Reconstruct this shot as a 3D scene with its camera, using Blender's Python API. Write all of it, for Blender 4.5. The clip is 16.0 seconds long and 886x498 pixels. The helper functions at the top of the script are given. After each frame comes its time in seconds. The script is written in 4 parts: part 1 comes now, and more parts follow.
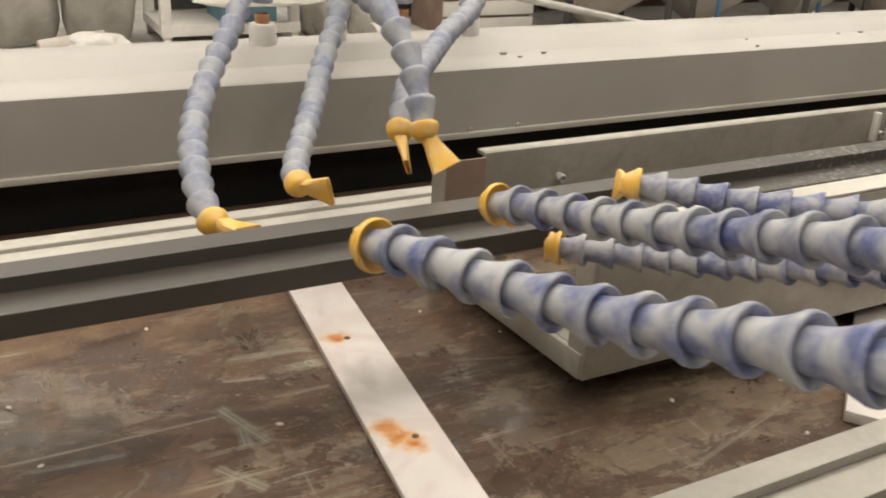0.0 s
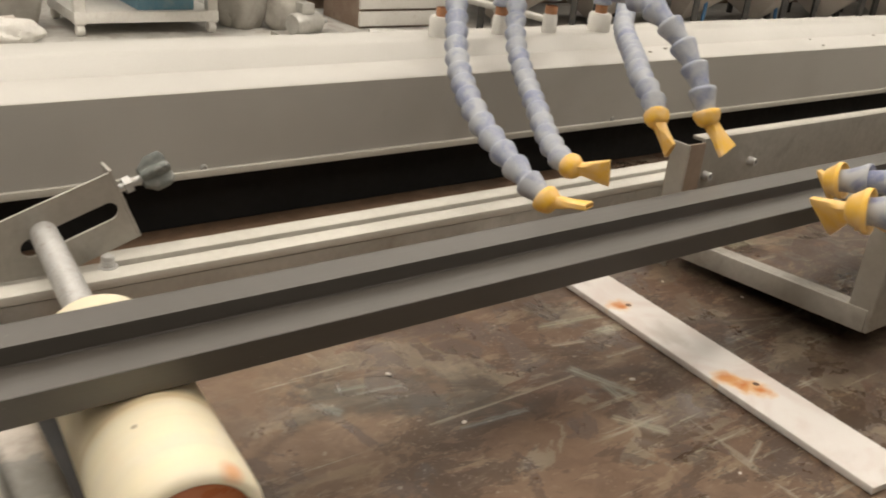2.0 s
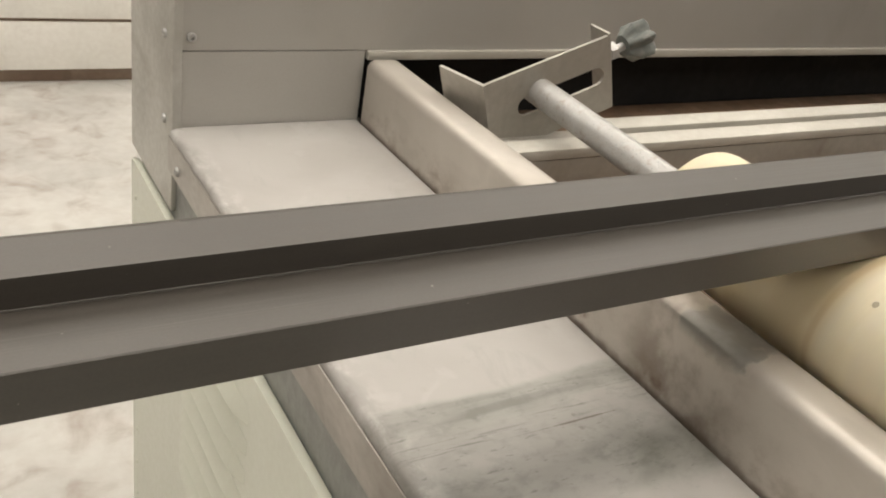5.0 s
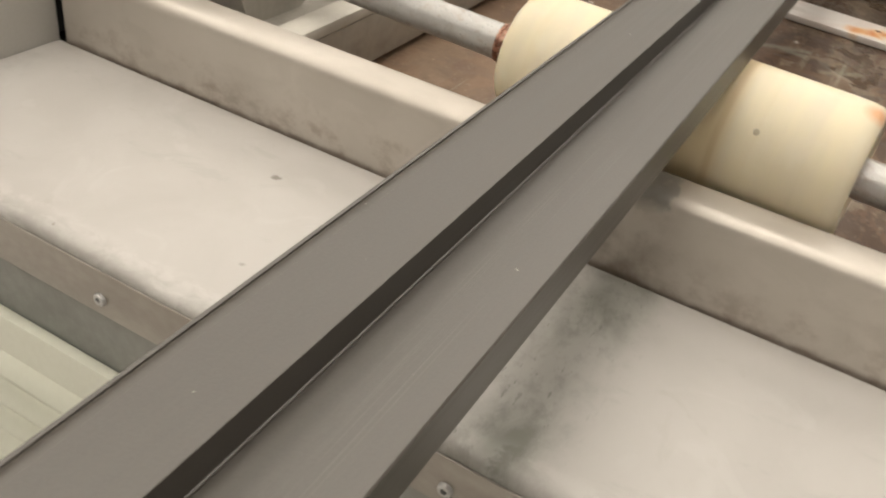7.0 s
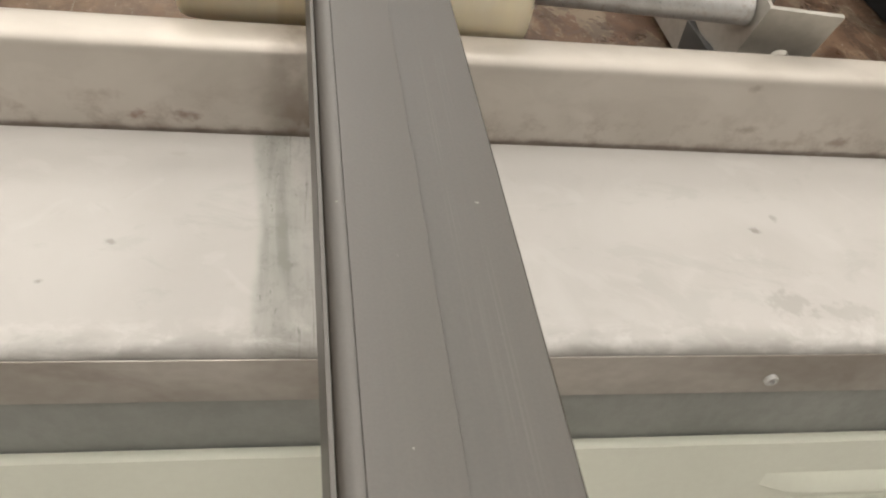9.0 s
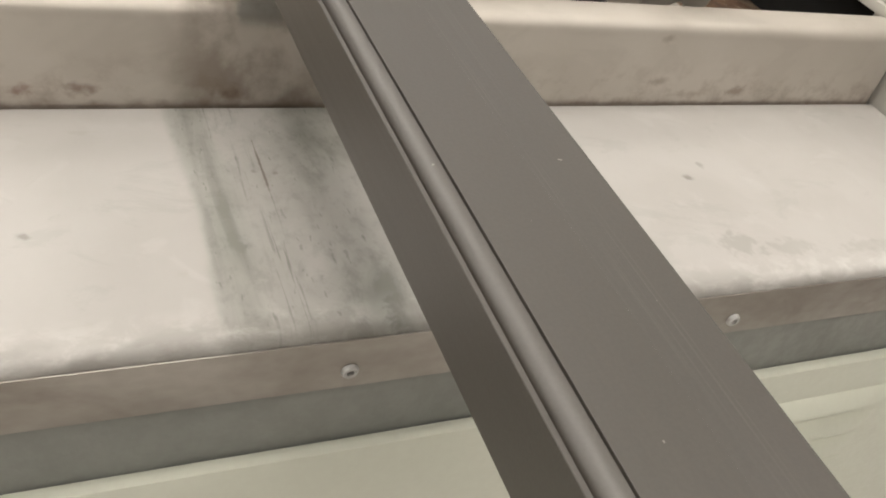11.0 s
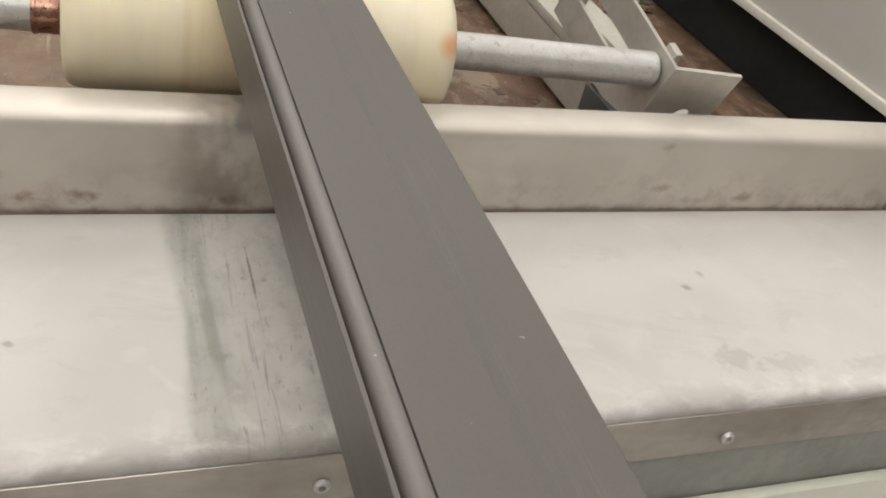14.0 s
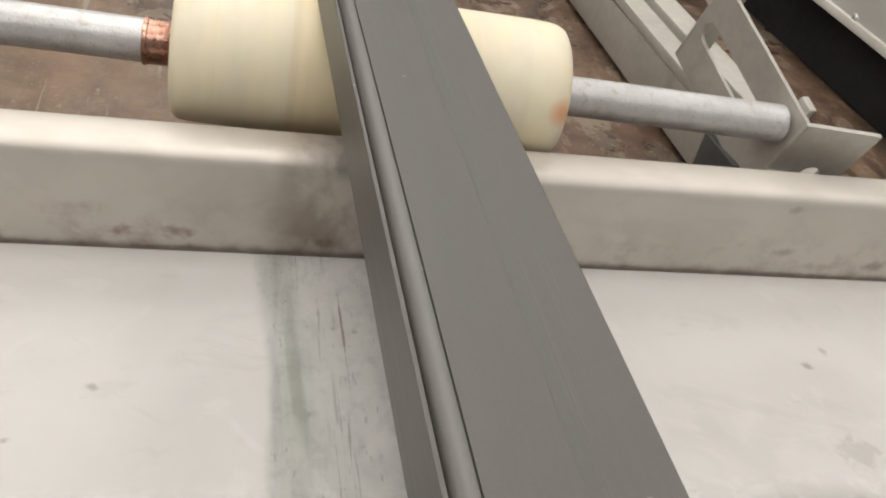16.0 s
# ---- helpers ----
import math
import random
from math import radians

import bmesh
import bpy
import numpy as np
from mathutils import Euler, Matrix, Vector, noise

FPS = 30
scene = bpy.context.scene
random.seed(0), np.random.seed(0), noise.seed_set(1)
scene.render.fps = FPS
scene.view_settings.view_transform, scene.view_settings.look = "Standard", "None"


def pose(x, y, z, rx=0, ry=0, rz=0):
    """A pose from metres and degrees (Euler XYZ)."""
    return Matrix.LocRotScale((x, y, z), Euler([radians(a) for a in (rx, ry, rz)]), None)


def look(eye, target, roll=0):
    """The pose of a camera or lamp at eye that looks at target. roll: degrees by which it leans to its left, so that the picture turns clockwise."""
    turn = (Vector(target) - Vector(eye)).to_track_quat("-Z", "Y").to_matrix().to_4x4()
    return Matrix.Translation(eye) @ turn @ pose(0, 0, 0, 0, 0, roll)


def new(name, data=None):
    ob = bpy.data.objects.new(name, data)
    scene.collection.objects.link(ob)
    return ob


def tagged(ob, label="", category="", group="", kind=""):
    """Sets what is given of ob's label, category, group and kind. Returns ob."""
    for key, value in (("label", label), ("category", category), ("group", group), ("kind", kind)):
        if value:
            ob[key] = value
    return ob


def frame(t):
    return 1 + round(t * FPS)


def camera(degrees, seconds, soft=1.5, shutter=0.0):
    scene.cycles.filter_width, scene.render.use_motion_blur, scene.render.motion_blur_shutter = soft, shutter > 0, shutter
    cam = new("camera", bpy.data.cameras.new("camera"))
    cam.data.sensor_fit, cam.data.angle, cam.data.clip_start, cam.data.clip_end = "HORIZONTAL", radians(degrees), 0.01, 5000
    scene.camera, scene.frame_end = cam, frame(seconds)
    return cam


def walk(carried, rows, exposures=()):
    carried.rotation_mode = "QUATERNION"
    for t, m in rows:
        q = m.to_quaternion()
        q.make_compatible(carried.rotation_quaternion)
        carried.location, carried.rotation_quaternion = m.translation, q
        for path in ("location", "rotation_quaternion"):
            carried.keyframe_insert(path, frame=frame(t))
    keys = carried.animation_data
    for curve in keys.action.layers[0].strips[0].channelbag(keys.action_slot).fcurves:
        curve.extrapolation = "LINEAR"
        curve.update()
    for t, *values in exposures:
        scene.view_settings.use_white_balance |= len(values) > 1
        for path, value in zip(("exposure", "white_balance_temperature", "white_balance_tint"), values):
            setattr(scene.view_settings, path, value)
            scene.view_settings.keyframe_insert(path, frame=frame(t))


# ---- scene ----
cam = camera(52.82, 16.0, soft=1.9, shutter=0.3)

# the hand-held path: seconds, eye, target, roll
PATH = [
    (0, (0.3440, -0.6130, 0.4218), (0.7772, 0.1898, 0.0198), 2.90),
    (0.5, (0.2523, -0.5650, 0.4251), (0.7142, 0.2107, 0.0270), 2.56),
    (1, (0.1468, -0.5313, 0.4315), (0.6508, 0.2195, 0.0255), 3.15),
    (1.5, (0.0577, -0.4955, 0.4192), (0.5969, 0.2427, 0.0138), 4.21),
    (2, (-0.0595, -0.4639, 0.4093), (0.5027, 0.2601, 0.0095), 5.76),
    (2.5, (-0.1567, -0.4267, 0.3971), (0.4085, 0.2944, -0.0035), 7.30),
    (3, (-0.2304, -0.4144, 0.3713), (0.3022, 0.3246, -0.0412), 8.31),
    (3.5, (-0.2740, -0.3876, 0.3549), (0.2106, 0.3770, -0.0701), 9.04),
    (4, (-0.3210, -0.3642, 0.3453), (0.1363, 0.4076, -0.0965), 10.03),
    (4.2, (-0.3385, -0.3443, 0.3374), (0.1128, 0.4262, -0.1127), 10.24),
    (6.5, (-0.3865, -0.1328, 0.2888), (0.3000, 0.3371, -0.2660), 9.94),
    (7, (-0.4327, -0.0969, 0.3051), (0.3066, 0.2423, -0.2766), 9.08),
    (7.5, (-0.4753, -0.0564, 0.3108), (0.2942, 0.1342, -0.2987), 7.51),
    (8, (-0.4935, -0.0245, 0.3235), (0.2760, 0.0401, -0.3119), 7.91),
    (8.5, (-0.4811, 0.0093, 0.3460), (0.2559, -0.0547, -0.3268), 8.85),
    (9, (-0.4591, 0.0480, 0.3324), (0.2594, -0.1411, -0.3369), 10.85),
    (9.5, (-0.4442, 0.0810, 0.3113), (0.2473, -0.1895, -0.3585), 12.40),
    (12, (-0.4103, 0.1278, 0.2658), (0.2541, -0.3242, -0.3293), 18.09),
    (12.5, (-0.4042, 0.1262, 0.2588), (0.2654, -0.3307, -0.3268), 18.34),
    (13, (-0.4103, 0.1327, 0.2696), (0.2749, -0.3145, -0.3053), 17.93),
    (13.5, (-0.4117, 0.1139, 0.2883), (0.2951, -0.2996, -0.2856), 16.65),
    (14, (-0.4228, 0.0938, 0.3022), (0.3092, -0.2708, -0.2733), 14.80),
    (14.5, (-0.4388, 0.0873, 0.3156), (0.3102, -0.2364, -0.2624), 13.87),
    (15, (-0.4381, 0.0864, 0.3085), (0.3211, -0.2101, -0.2710), 13.59),
    (15.5, (-0.4200, 0.0893, 0.3015), (0.3420, -0.1953, -0.2801), 13.99),
    (16, (-0.3887, 0.0883, 0.3042), (0.3787, -0.1755, -0.2803), 14.12),
]
walk(cam, [(t, look(e, g, r)) for t, e, g, r in PATH],
     [(0, 0.0, 6620, 10), (2.5, 0.0, 6620, 10), (4.0, 0.06, 6380, 10), (6.3, 0.0, 6640, 10), (7.0, 0.0, 6600, 10), (8.5, 0.03, 6300, 10), (12.0, 0.05, 6320, 10), (16.0, 0.08, 6020, 10)])

# ---------------------------------------------------------------- light
world = bpy.data.worlds.new("world")
scene.world = world
world.use_nodes = True
wt = world.node_tree
sky = wt.nodes.new("ShaderNodeTexSky")
sky.sky_type, sky.sun_disc = "NISHITA", False
sky.sun_elevation, sky.sun_rotation = radians(50), radians(200)
wt.links.new(sky.outputs[0], wt.nodes["Background"].inputs[0])
wt.nodes["Background"].inputs[1].default_value = 0.1
scene.view_settings.exposure = 0.0
LAMP_POWER = 39.0
PANEL_GLOW = 2.0
LAMP_COLOR = (1.0, 0.925, 0.815)


def ceiling_lamp(x, y, z, lx, ly, power):
    lamp = bpy.data.lights.new("hall_light", "AREA")
    lamp.shape, lamp.size, lamp.size_y, lamp.energy, lamp.color = "RECTANGLE", lx, ly, power, LAMP_COLOR
    ob = new("hall_light", lamp)
    ob.matrix_world = pose(x, y, z)
    return ob


# ---------------------------------------------------------------- materials
def nodes_of(name):
    m = bpy.data.materials.new(name)
    m.use_nodes = True
    nt = m.node_tree
    return m, nt, nt.nodes["Principled BSDF"]


def add(nt, kind, **values):
    n = nt.nodes.new(kind)
    for k, v in values.items():
        if k in n.inputs:
            n.inputs[k].default_value = v
    return n


def coords(nt, scale=(1, 1, 1), rot=(0, 0, 0)):
    tc = nt.nodes.new("ShaderNodeTexCoord")
    mp = nt.nodes.new("ShaderNodeMapping")
    mp.inputs["Scale"].default_value = scale
    mp.inputs["Rotation"].default_value = rot
    nt.links.new(tc.outputs["Object"], mp.inputs[0])
    return mp.outputs[0]


def noise_fac(nt, vec, scale, detail=4.0, lo=0.35, hi=0.65, distortion=0.0, rough=0.55):
    n = add(nt, "ShaderNodeTexNoise", Scale=scale, Detail=detail, Distortion=distortion, Roughness=rough)
    nt.links.new(vec, n.inputs["Vector"])
    r = nt.nodes.new("ShaderNodeMapRange")
    r.interpolation_type = "SMOOTHSTEP"
    r.inputs["From Min"].default_value, r.inputs["From Max"].default_value = lo, hi
    nt.links.new(n.outputs[0], r.inputs[0])
    return r.outputs[0]


def mix(nt, fac, a, b):
    m = nt.nodes.new("ShaderNodeMix")
    m.data_type = "RGBA"
    for sock, v in ((m.inputs[0], fac), (m.inputs[6], a), (m.inputs[7], b)):
        if isinstance(v, (int, float)):
            sock.default_value = v
        elif isinstance(v, tuple):
            sock.default_value = (*v, 1)
        else:
            nt.links.new(v, sock)
    return m.outputs[2]


def maths(nt, op, a, b=None, c=None):
    m = nt.nodes.new("ShaderNodeMath")
    m.operation = op
    for i, v in enumerate((a, b, c)):
        if v is None:
            continue
        if isinstance(v, (int, float)):
            m.inputs[i].default_value = v
        else:
            nt.links.new(v, m.inputs[i])
    return m.outputs[0]


def bump(nt, bsdf, height, strength, distance=0.001):
    b = nt.nodes.new("ShaderNodeBump")
    b.inputs["Strength"].default_value, b.inputs["Distance"].default_value = strength, distance
    nt.links.new(height, b.inputs["Height"])
    nt.links.new(b.outputs[0], bsdf.inputs["Normal"])


def surface(name, base, second, dirt, rough=0.5, metal=0.0, big=6.0, fine=90.0, dirt_amount=0.5, stretch=(1, 1, 1),
            bumps=0.15, spec=0.5, rough_var=0.15, dirt_scale=14.0):
    """two tones at a large scale, dirt in patches, grain and gloss at a fine scale"""
    m, nt, b = nodes_of(name)
    v = coords(nt, stretch)
    f1 = noise_fac(nt, v, big)
    f2 = noise_fac(nt, v, fine, 3.0, 0.3, 0.7)
    f3 = noise_fac(nt, v, dirt_scale, 6.0, 0.62 - 0.2 * dirt_amount, 0.82, 0.6)
    c = mix(nt, f1, base, second)
    c = mix(nt, maths(nt, "MULTIPLY", f2, 0.12), c, dirt)
    c = mix(nt, maths(nt, "MULTIPLY", f3, dirt_amount), c, dirt)
    nt.links.new(c, b.inputs["Base Color"])
    r = maths(nt, "MULTIPLY_ADD", f2, rough_var, rough - rough_var / 2)
    r = maths(nt, "MULTIPLY_ADD", f3, 0.15, r)
    nt.links.new(r, b.inputs["Roughness"])
    b.inputs["Metallic"].default_value = metal
    b.inputs["Specular IOR Level"].default_value = spec
    if bumps:
        bump(nt, b, f2, bumps, 0.0006)
    return m


CREAM = surface("satin_sheet_steel", (0.50, 0.487, 0.46), (0.445, 0.43, 0.403), (0.34, 0.315, 0.275), 0.43, 0.12, 4, 700, 0.4, bumps=0.0, rough_var=0.05, dirt_scale=6)
STEEL = surface("dull_steel", (0.47, 0.45, 0.41), (0.39, 0.37, 0.33), (0.22, 0.19, 0.15), 0.42, 0.35, 9, 150, 0.55, bumps=0.06, dirt_scale=22)
GALV = surface("galvanised", (0.58, 0.57, 0.54), (0.48, 0.47, 0.44), (0.30, 0.27, 0.23), 0.38, 0.5, 12, 160, 0.4)
SHAFTM = surface("worn_shaft_steel", (0.54, 0.545, 0.54), (0.47, 0.47, 0.46), (0.22, 0.13, 0.08), 0.34, 0.3, 60, 500, 0.6, stretch=(1, 1, 1), dirt_scale=170)
NAILM = surface("dark_rusty_nail", (0.09, 0.055, 0.04), (0.16, 0.075, 0.04), (0.25, 0.17, 0.12), 0.6, 0.2, 300, 900, 0.3)
COLLARM = surface("copper_brown_metal", (0.42, 0.25, 0.19), (0.30, 0.16, 0.11), (0.17, 0.09, 0.06), 0.28, 0.8, 60, 300, 0.5, dirt_scale=120)
LIPM = surface("smudged_bare_steel", (0.46, 0.432, 0.40), (0.33, 0.303, 0.275), (0.19, 0.15, 0.125), 0.33, 0.6, 15, 200, 0.65, stretch=(1, 0.6, 1), bumps=0.0, rough_var=0.05, dirt_scale=17)
ALU = surface("anodised_rail", (0.60, 0.58, 0.53), (0.53, 0.51, 0.46), (0.36, 0.33, 0.28), 0.5, 0.0, 8, 140, 0.3)
ALU_DULL = surface("dull_worn_rail", (0.43, 0.415, 0.37), (0.37, 0.355, 0.31), (0.26, 0.24, 0.20), 0.5, 0.1, 8, 140, 0.4)
BLACK = surface("black_rubber", (0.012, 0.0125, 0.013), (0.017, 0.017, 0.0165), (0.035, 0.032, 0.03), 0.8, 0, 9, 80, 0.2, spec=0.25)
GREEN = surface("pale_green_enamel", (0.725, 0.735, 0.64), (0.695, 0.705, 0.61), (0.60, 0.59, 0.51), 0.42, 0, 4, 200, 0.15, bumps=0.02)
GREYBAND = surface("grey_enamel", (0.29, 0.295, 0.275), (0.24, 0.245, 0.23), (0.14, 0.13, 0.12), 0.45, 0, 8, 120, 0.3)
YELLOW = surface("yellow_nozzle_plastic", (0.86, 0.50, 0.045), (0.84, 0.56, 0.22), (0.80, 0.55, 0.34), 0.45, 0, 45, 200, 0.9, dirt_scale=38)
PLASTER = surface("dusty_concrete", (0.54, 0.53, 0.50), (0.44, 0.43, 0.405), (0.27, 0.21, 0.175), 0.8, 0, 3.0, 30, 0.8, dirt_scale=9)
HALLWALL = surface("hall_wall_paint", (0.22, 0.21, 0.19), (0.18, 0.17, 0.155), (0.12, 0.11, 0.10), 0.7, 0, 0.6, 12, 0.3, dirt_scale=2)
WHITEP = surface("white_dusty_paint", (0.80, 0.78, 0.74), (0.72, 0.70, 0.66), (0.42, 0.36, 0.31), 0.55, 0, 3, 60, 0.35)
BROWNP = surface("brown_grime", (0.22, 0.15, 0.11), (0.28, 0.21, 0.16), (0.12, 0.08, 0.06), 0.6, 0, 6, 80, 0.4)
KNOBM = surface("dusty_dark_plastic", (0.11, 0.125, 0.12), (0.17, 0.18, 0.17), (0.36, 0.35, 0.32), 0.6, 0, 60, 250, 0.7, dirt_scale=90)
BLUEBIN = surface("blue_plastic", (0.10, 0.24, 0.33), (0.13, 0.27, 0.35), (0.35, 0.36, 0.35), 0.5, 0, 8, 60, 0.5)
CLOTH = surface("grey_sackcloth", (0.40, 0.38, 0.34), (0.32, 0.30, 0.27), (0.55, 0.52, 0.47), 0.9, 0, 6, 120, 0.5)
DARK = surface("dark_iron", (0.05, 0.05, 0.05), (0.08, 0.075, 0.07), (0.2, 0.18, 0.16), 0.6, 0.3, 8, 60, 0.4)
COPPER = surface("orange_ring", (0.55, 0.26, 0.12), (0.45, 0.2, 0.1), (0.6, 0.5, 0.4), 0.5, 0.2, 60, 200, 0.5)
SLAB = surface("pale_stone_slab", (0.58, 0.53, 0.48), (0.50, 0.45, 0.40), (0.40, 0.33, 0.28), 0.6, 0, 3, 40, 0.3)


def bar_material():
    m, nt, b = nodes_of("honed_dark_stone")
    v = coords(nt, (0.6, 60, 60))
    streak = noise_fac(nt, v, 6.0, 5.0, 0.35, 0.7)
    fine = noise_fac(nt, coords(nt), 900, 2, 0.3, 0.7)
    specks = noise_fac(nt, coords(nt), 420, 1, 0.80, 0.82)
    c = mix(nt, streak, (0.034, 0.0274, 0.0206), (0.042, 0.0346, 0.0265))
    c = mix(nt, maths(nt, "MULTIPLY", fine, 0.2), c, (0.070, 0.062, 0.052))
    c = mix(nt, maths(nt, "MULTIPLY", specks, 0.45), c, (0.4, 0.38, 0.35))
    # fine dried scratches along the lower face
    sy = nt.nodes.new("ShaderNodeSeparateXYZ")
    nt.links.new(coords(nt), sy.inputs[0])
    band = nt.nodes.new("ShaderNodeMapRange")
    band.interpolation_type = "SMOOTHSTEP"
    band.inputs["From Min"].default_value, band.inputs["From Max"].default_value = 0.010, 0.002
    nt.links.new(maths(nt, "ABSOLUTE", maths(nt, "ADD", sy.outputs[1], 0.017)), band.inputs[0])
    lines = maths(nt, "MULTIPLY", noise_fac(nt, coords(nt, (1.2, 420, 1)), 3.0, 4, 0.50, 0.66), noise_fac(nt, coords(nt, (7, 30, 1)), 1.5, 3, 0.40, 0.62))
    c = mix(nt, maths(nt, "MULTIPLY", maths(nt, "MULTIPLY", lines, band.outputs[0]), 0.32), c, (0.13, 0.12, 0.105))
    # wet slurry grit on the stretch that still lies in the splash box
    sep = nt.nodes.new("ShaderNodeSeparateXYZ")
    nt.links.new(coords(nt), sep.inputs[0])
    wet = nt.nodes.new("ShaderNodeMapRange")
    wet.inputs["From Min"].default_value, wet.inputs["From Max"].default_value = 0.88, 1.05
    nt.links.new(sep.outputs[0], wet.inputs[0])
    gritty = maths(nt, "MULTIPLY", noise_fac(nt, coords(nt), 170, 4, 0.52, 0.60), noise_fac(nt, coords(nt), 22, 3, 0.35, 0.60))
    c = mix(nt, maths(nt, "MULTIPLY", maths(nt, "MULTIPLY", gritty, wet.outputs[0]), 0.5), c, (0.42, 0.40, 0.38))
    nt.links.new(c, b.inputs["Base Color"])
    nt.links.new(maths(nt, "MULTIPLY_ADD", streak, 0.05, 0.43), b.inputs["Roughness"])
    b.inputs["Specular IOR Level"].default_value = 0.95
    b.inputs["IOR"].default_value = 1.58
    bump(nt, b, fine, 0.04, 0.0003)
    return m


def deck_material():
    """dull sheet steel: chalky haze, a streaked wet-grey stain where the stone runs over it, dots of grit"""
    m, nt, b = nodes_of("worn_deck_steel")
    o = coords(nt)
    sep = nt.nodes.new("ShaderNodeSeparateXYZ")
    nt.links.new(o, sep.inputs[0])
    wob = noise_fac(nt, o, 9, 4, 0.0, 1.0)
    yy = maths(nt, "ADD", sep.outputs[1], maths(nt, "MULTIPLY_ADD", wob, 0.014, -0.007))

    def ramp(value, a, z):
        r = nt.nodes.new("ShaderNodeMapRange")
        r.interpolation_type = "SMOOTHSTEP"
        r.inputs["From Min"].default_value, r.inputs["From Max"].default_value = a, z
        nt.links.new(value, r.inputs[0])
        return r.outputs[0]
    inside = maths(nt, "MULTIPLY", ramp(yy, 0.060, 0.054), ramp(yy, -0.062, -0.020))
    edge = maths(nt, "MULTIPLY", inside, ramp(maths(nt, "ABSOLUTE", maths(nt, "ADD", yy, -0.047)), 0.014, 0.004))
    core = maths(nt, "MULTIPLY", inside, ramp(maths(nt, "ABSOLUTE", maths(nt, "ADD", yy, 0.022)), 0.030, 0.008))
    streak = noise_fac(nt, coords(nt, (5, 60, 5)), 1.6, 6, 0.42, 0.66, 0.5)
    smear = noise_fac(nt, coords(nt, (9, 16, 9)), 1.7, 5, 0.36, 0.68, 0.9)
    chip = noise_fac(nt, coords(nt, (60, 200, 28)), 1.5, 3, 0.64, 0.70, 0.2)
    stain = maths(nt, "MULTIPLY", inside, maths(nt, "MULTIPLY_ADD", smear, 0.20, 0.10))
    stain = maths(nt, "ADD", stain, maths(nt, "MULTIPLY", edge, maths(nt, "MULTIPLY_ADD", streak, 0.35, 0.24)))
    stain = maths(nt, "ADD", stain, maths(nt, "MULTIPLY", core, maths(nt, "MULTIPLY_ADD", smear, 0.38, 0.22)))
    stain = maths(nt, "ADD", stain, maths(nt, "MULTIPLY", maths(nt, "MULTIPLY", inside, chip), 0.35))
    dash = maths(nt, "MULTIPLY", ramp(maths(nt, "ABSOLUTE", maths(nt, "ADD", yy, -0.029)), 0.016, 0.006), noise_fac(nt, coords(nt, (14, 330, 1)), 1.0, 5, 0.53, 0.60, 0.1, 0.65))
    dash = maths(nt, "MULTIPLY", dash, noise_fac(nt, coords(nt, (10, 40, 1)), 1.0, 3, 0.40, 0.60))
    mottle = maths(nt, "MULTIPLY", inside, noise_fac(nt, coords(nt, (1, 1.4, 1)), 75, 8, 0.46, 0.66, 0.2, 0.7))
    stain = maths(nt, "ADD", stain, maths(nt, "MULTIPLY", dash, 0.55))
    stain = maths(nt, "ADD", stain, maths(nt, "MULTIPLY", mottle, 0.22))
    stain = maths(nt, "MINIMUM", stain, 0.85)
    haze = noise_fac(nt, o, 11, 6, 0.35, 0.7, 0.5)
    chalk = noise_fac(nt, o, 22, 7, 0.56, 0.68, 1.0)
    blotch = noise_fac(nt, o, 30, 6, 0.64, 0.72, 0.9)
    dots = noise_fac(nt, o, 75, 1, 0.80, 0.83)
    c = mix(nt, haze, (0.462, 0.446, 0.428), (0.43, 0.412, 0.392))
    c = mix(nt, maths(nt, "MULTIPLY", chalk, 0.3), c, (0.52, 0.508, 0.492))
    c = mix(nt, maths(nt, "MULTIPLY", blotch, 0.28), c, (0.38, 0.355, 0.32))
    c = mix(nt, stain, c, (0.185, 0.190, 0.165))
    c = mix(nt, dots, c, (0.22, 0.19, 0.16))
    rim = maths(nt, "MULTIPLY", ramp(sep.outputs[0], -0.150, -0.170), noise_fac(nt, coords(nt, (1, 0.7, 1)), 70, 6, 0.44, 0.60, 0.4, 0.65))
    c = mix(nt, maths(nt, "MULTIPLY", rim, 0.45), c, (0.64, 0.63, 0.61))
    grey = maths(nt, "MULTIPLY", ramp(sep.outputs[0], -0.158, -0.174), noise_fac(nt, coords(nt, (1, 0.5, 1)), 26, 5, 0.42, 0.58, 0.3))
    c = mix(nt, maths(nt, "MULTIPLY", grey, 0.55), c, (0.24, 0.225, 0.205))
    scuff = noise_fac(nt, coords(nt, (1.4, 0.8, 1)), 17, 8, 0.56, 0.64, 0.7, 0.68)
    c = mix(nt, maths(nt, "MULTIPLY", scuff, 0.22), c, (0.33, 0.325, 0.305))
    # single marks: grit dots, a dark crack in the stain and a dried ring by the outer edge
    rag = noise_fac(nt, o, 160, 4, 0.2, 0.8)
    for mx, my, sx, sy, strength in ((-0.048, 0.202, 1, 1, 0.8), (-0.081, -0.245, 1, 0.8, 0.6), (-0.070, -0.262, 1, 1, 0.4), (-0.057, 0.0170, 0.13, 4.5, 0.95), (-0.062, 0.0105, 1.6, 1.6, 0.5), (-0.060, 0.0215, 1.8, 1.8, 0.4),
                                     (-0.143, -0.240, 0.30, 0.22, 0.28), (-0.150, -0.275, 0.4, 0.16, 0.2), (-0.155, -0.335, 0.5, 0.12, 0.16), (-0.10, 0.13, 1.2, 1.2, 0.5), (-0.13, 0.16, 1.4, 1.4, 0.5)):
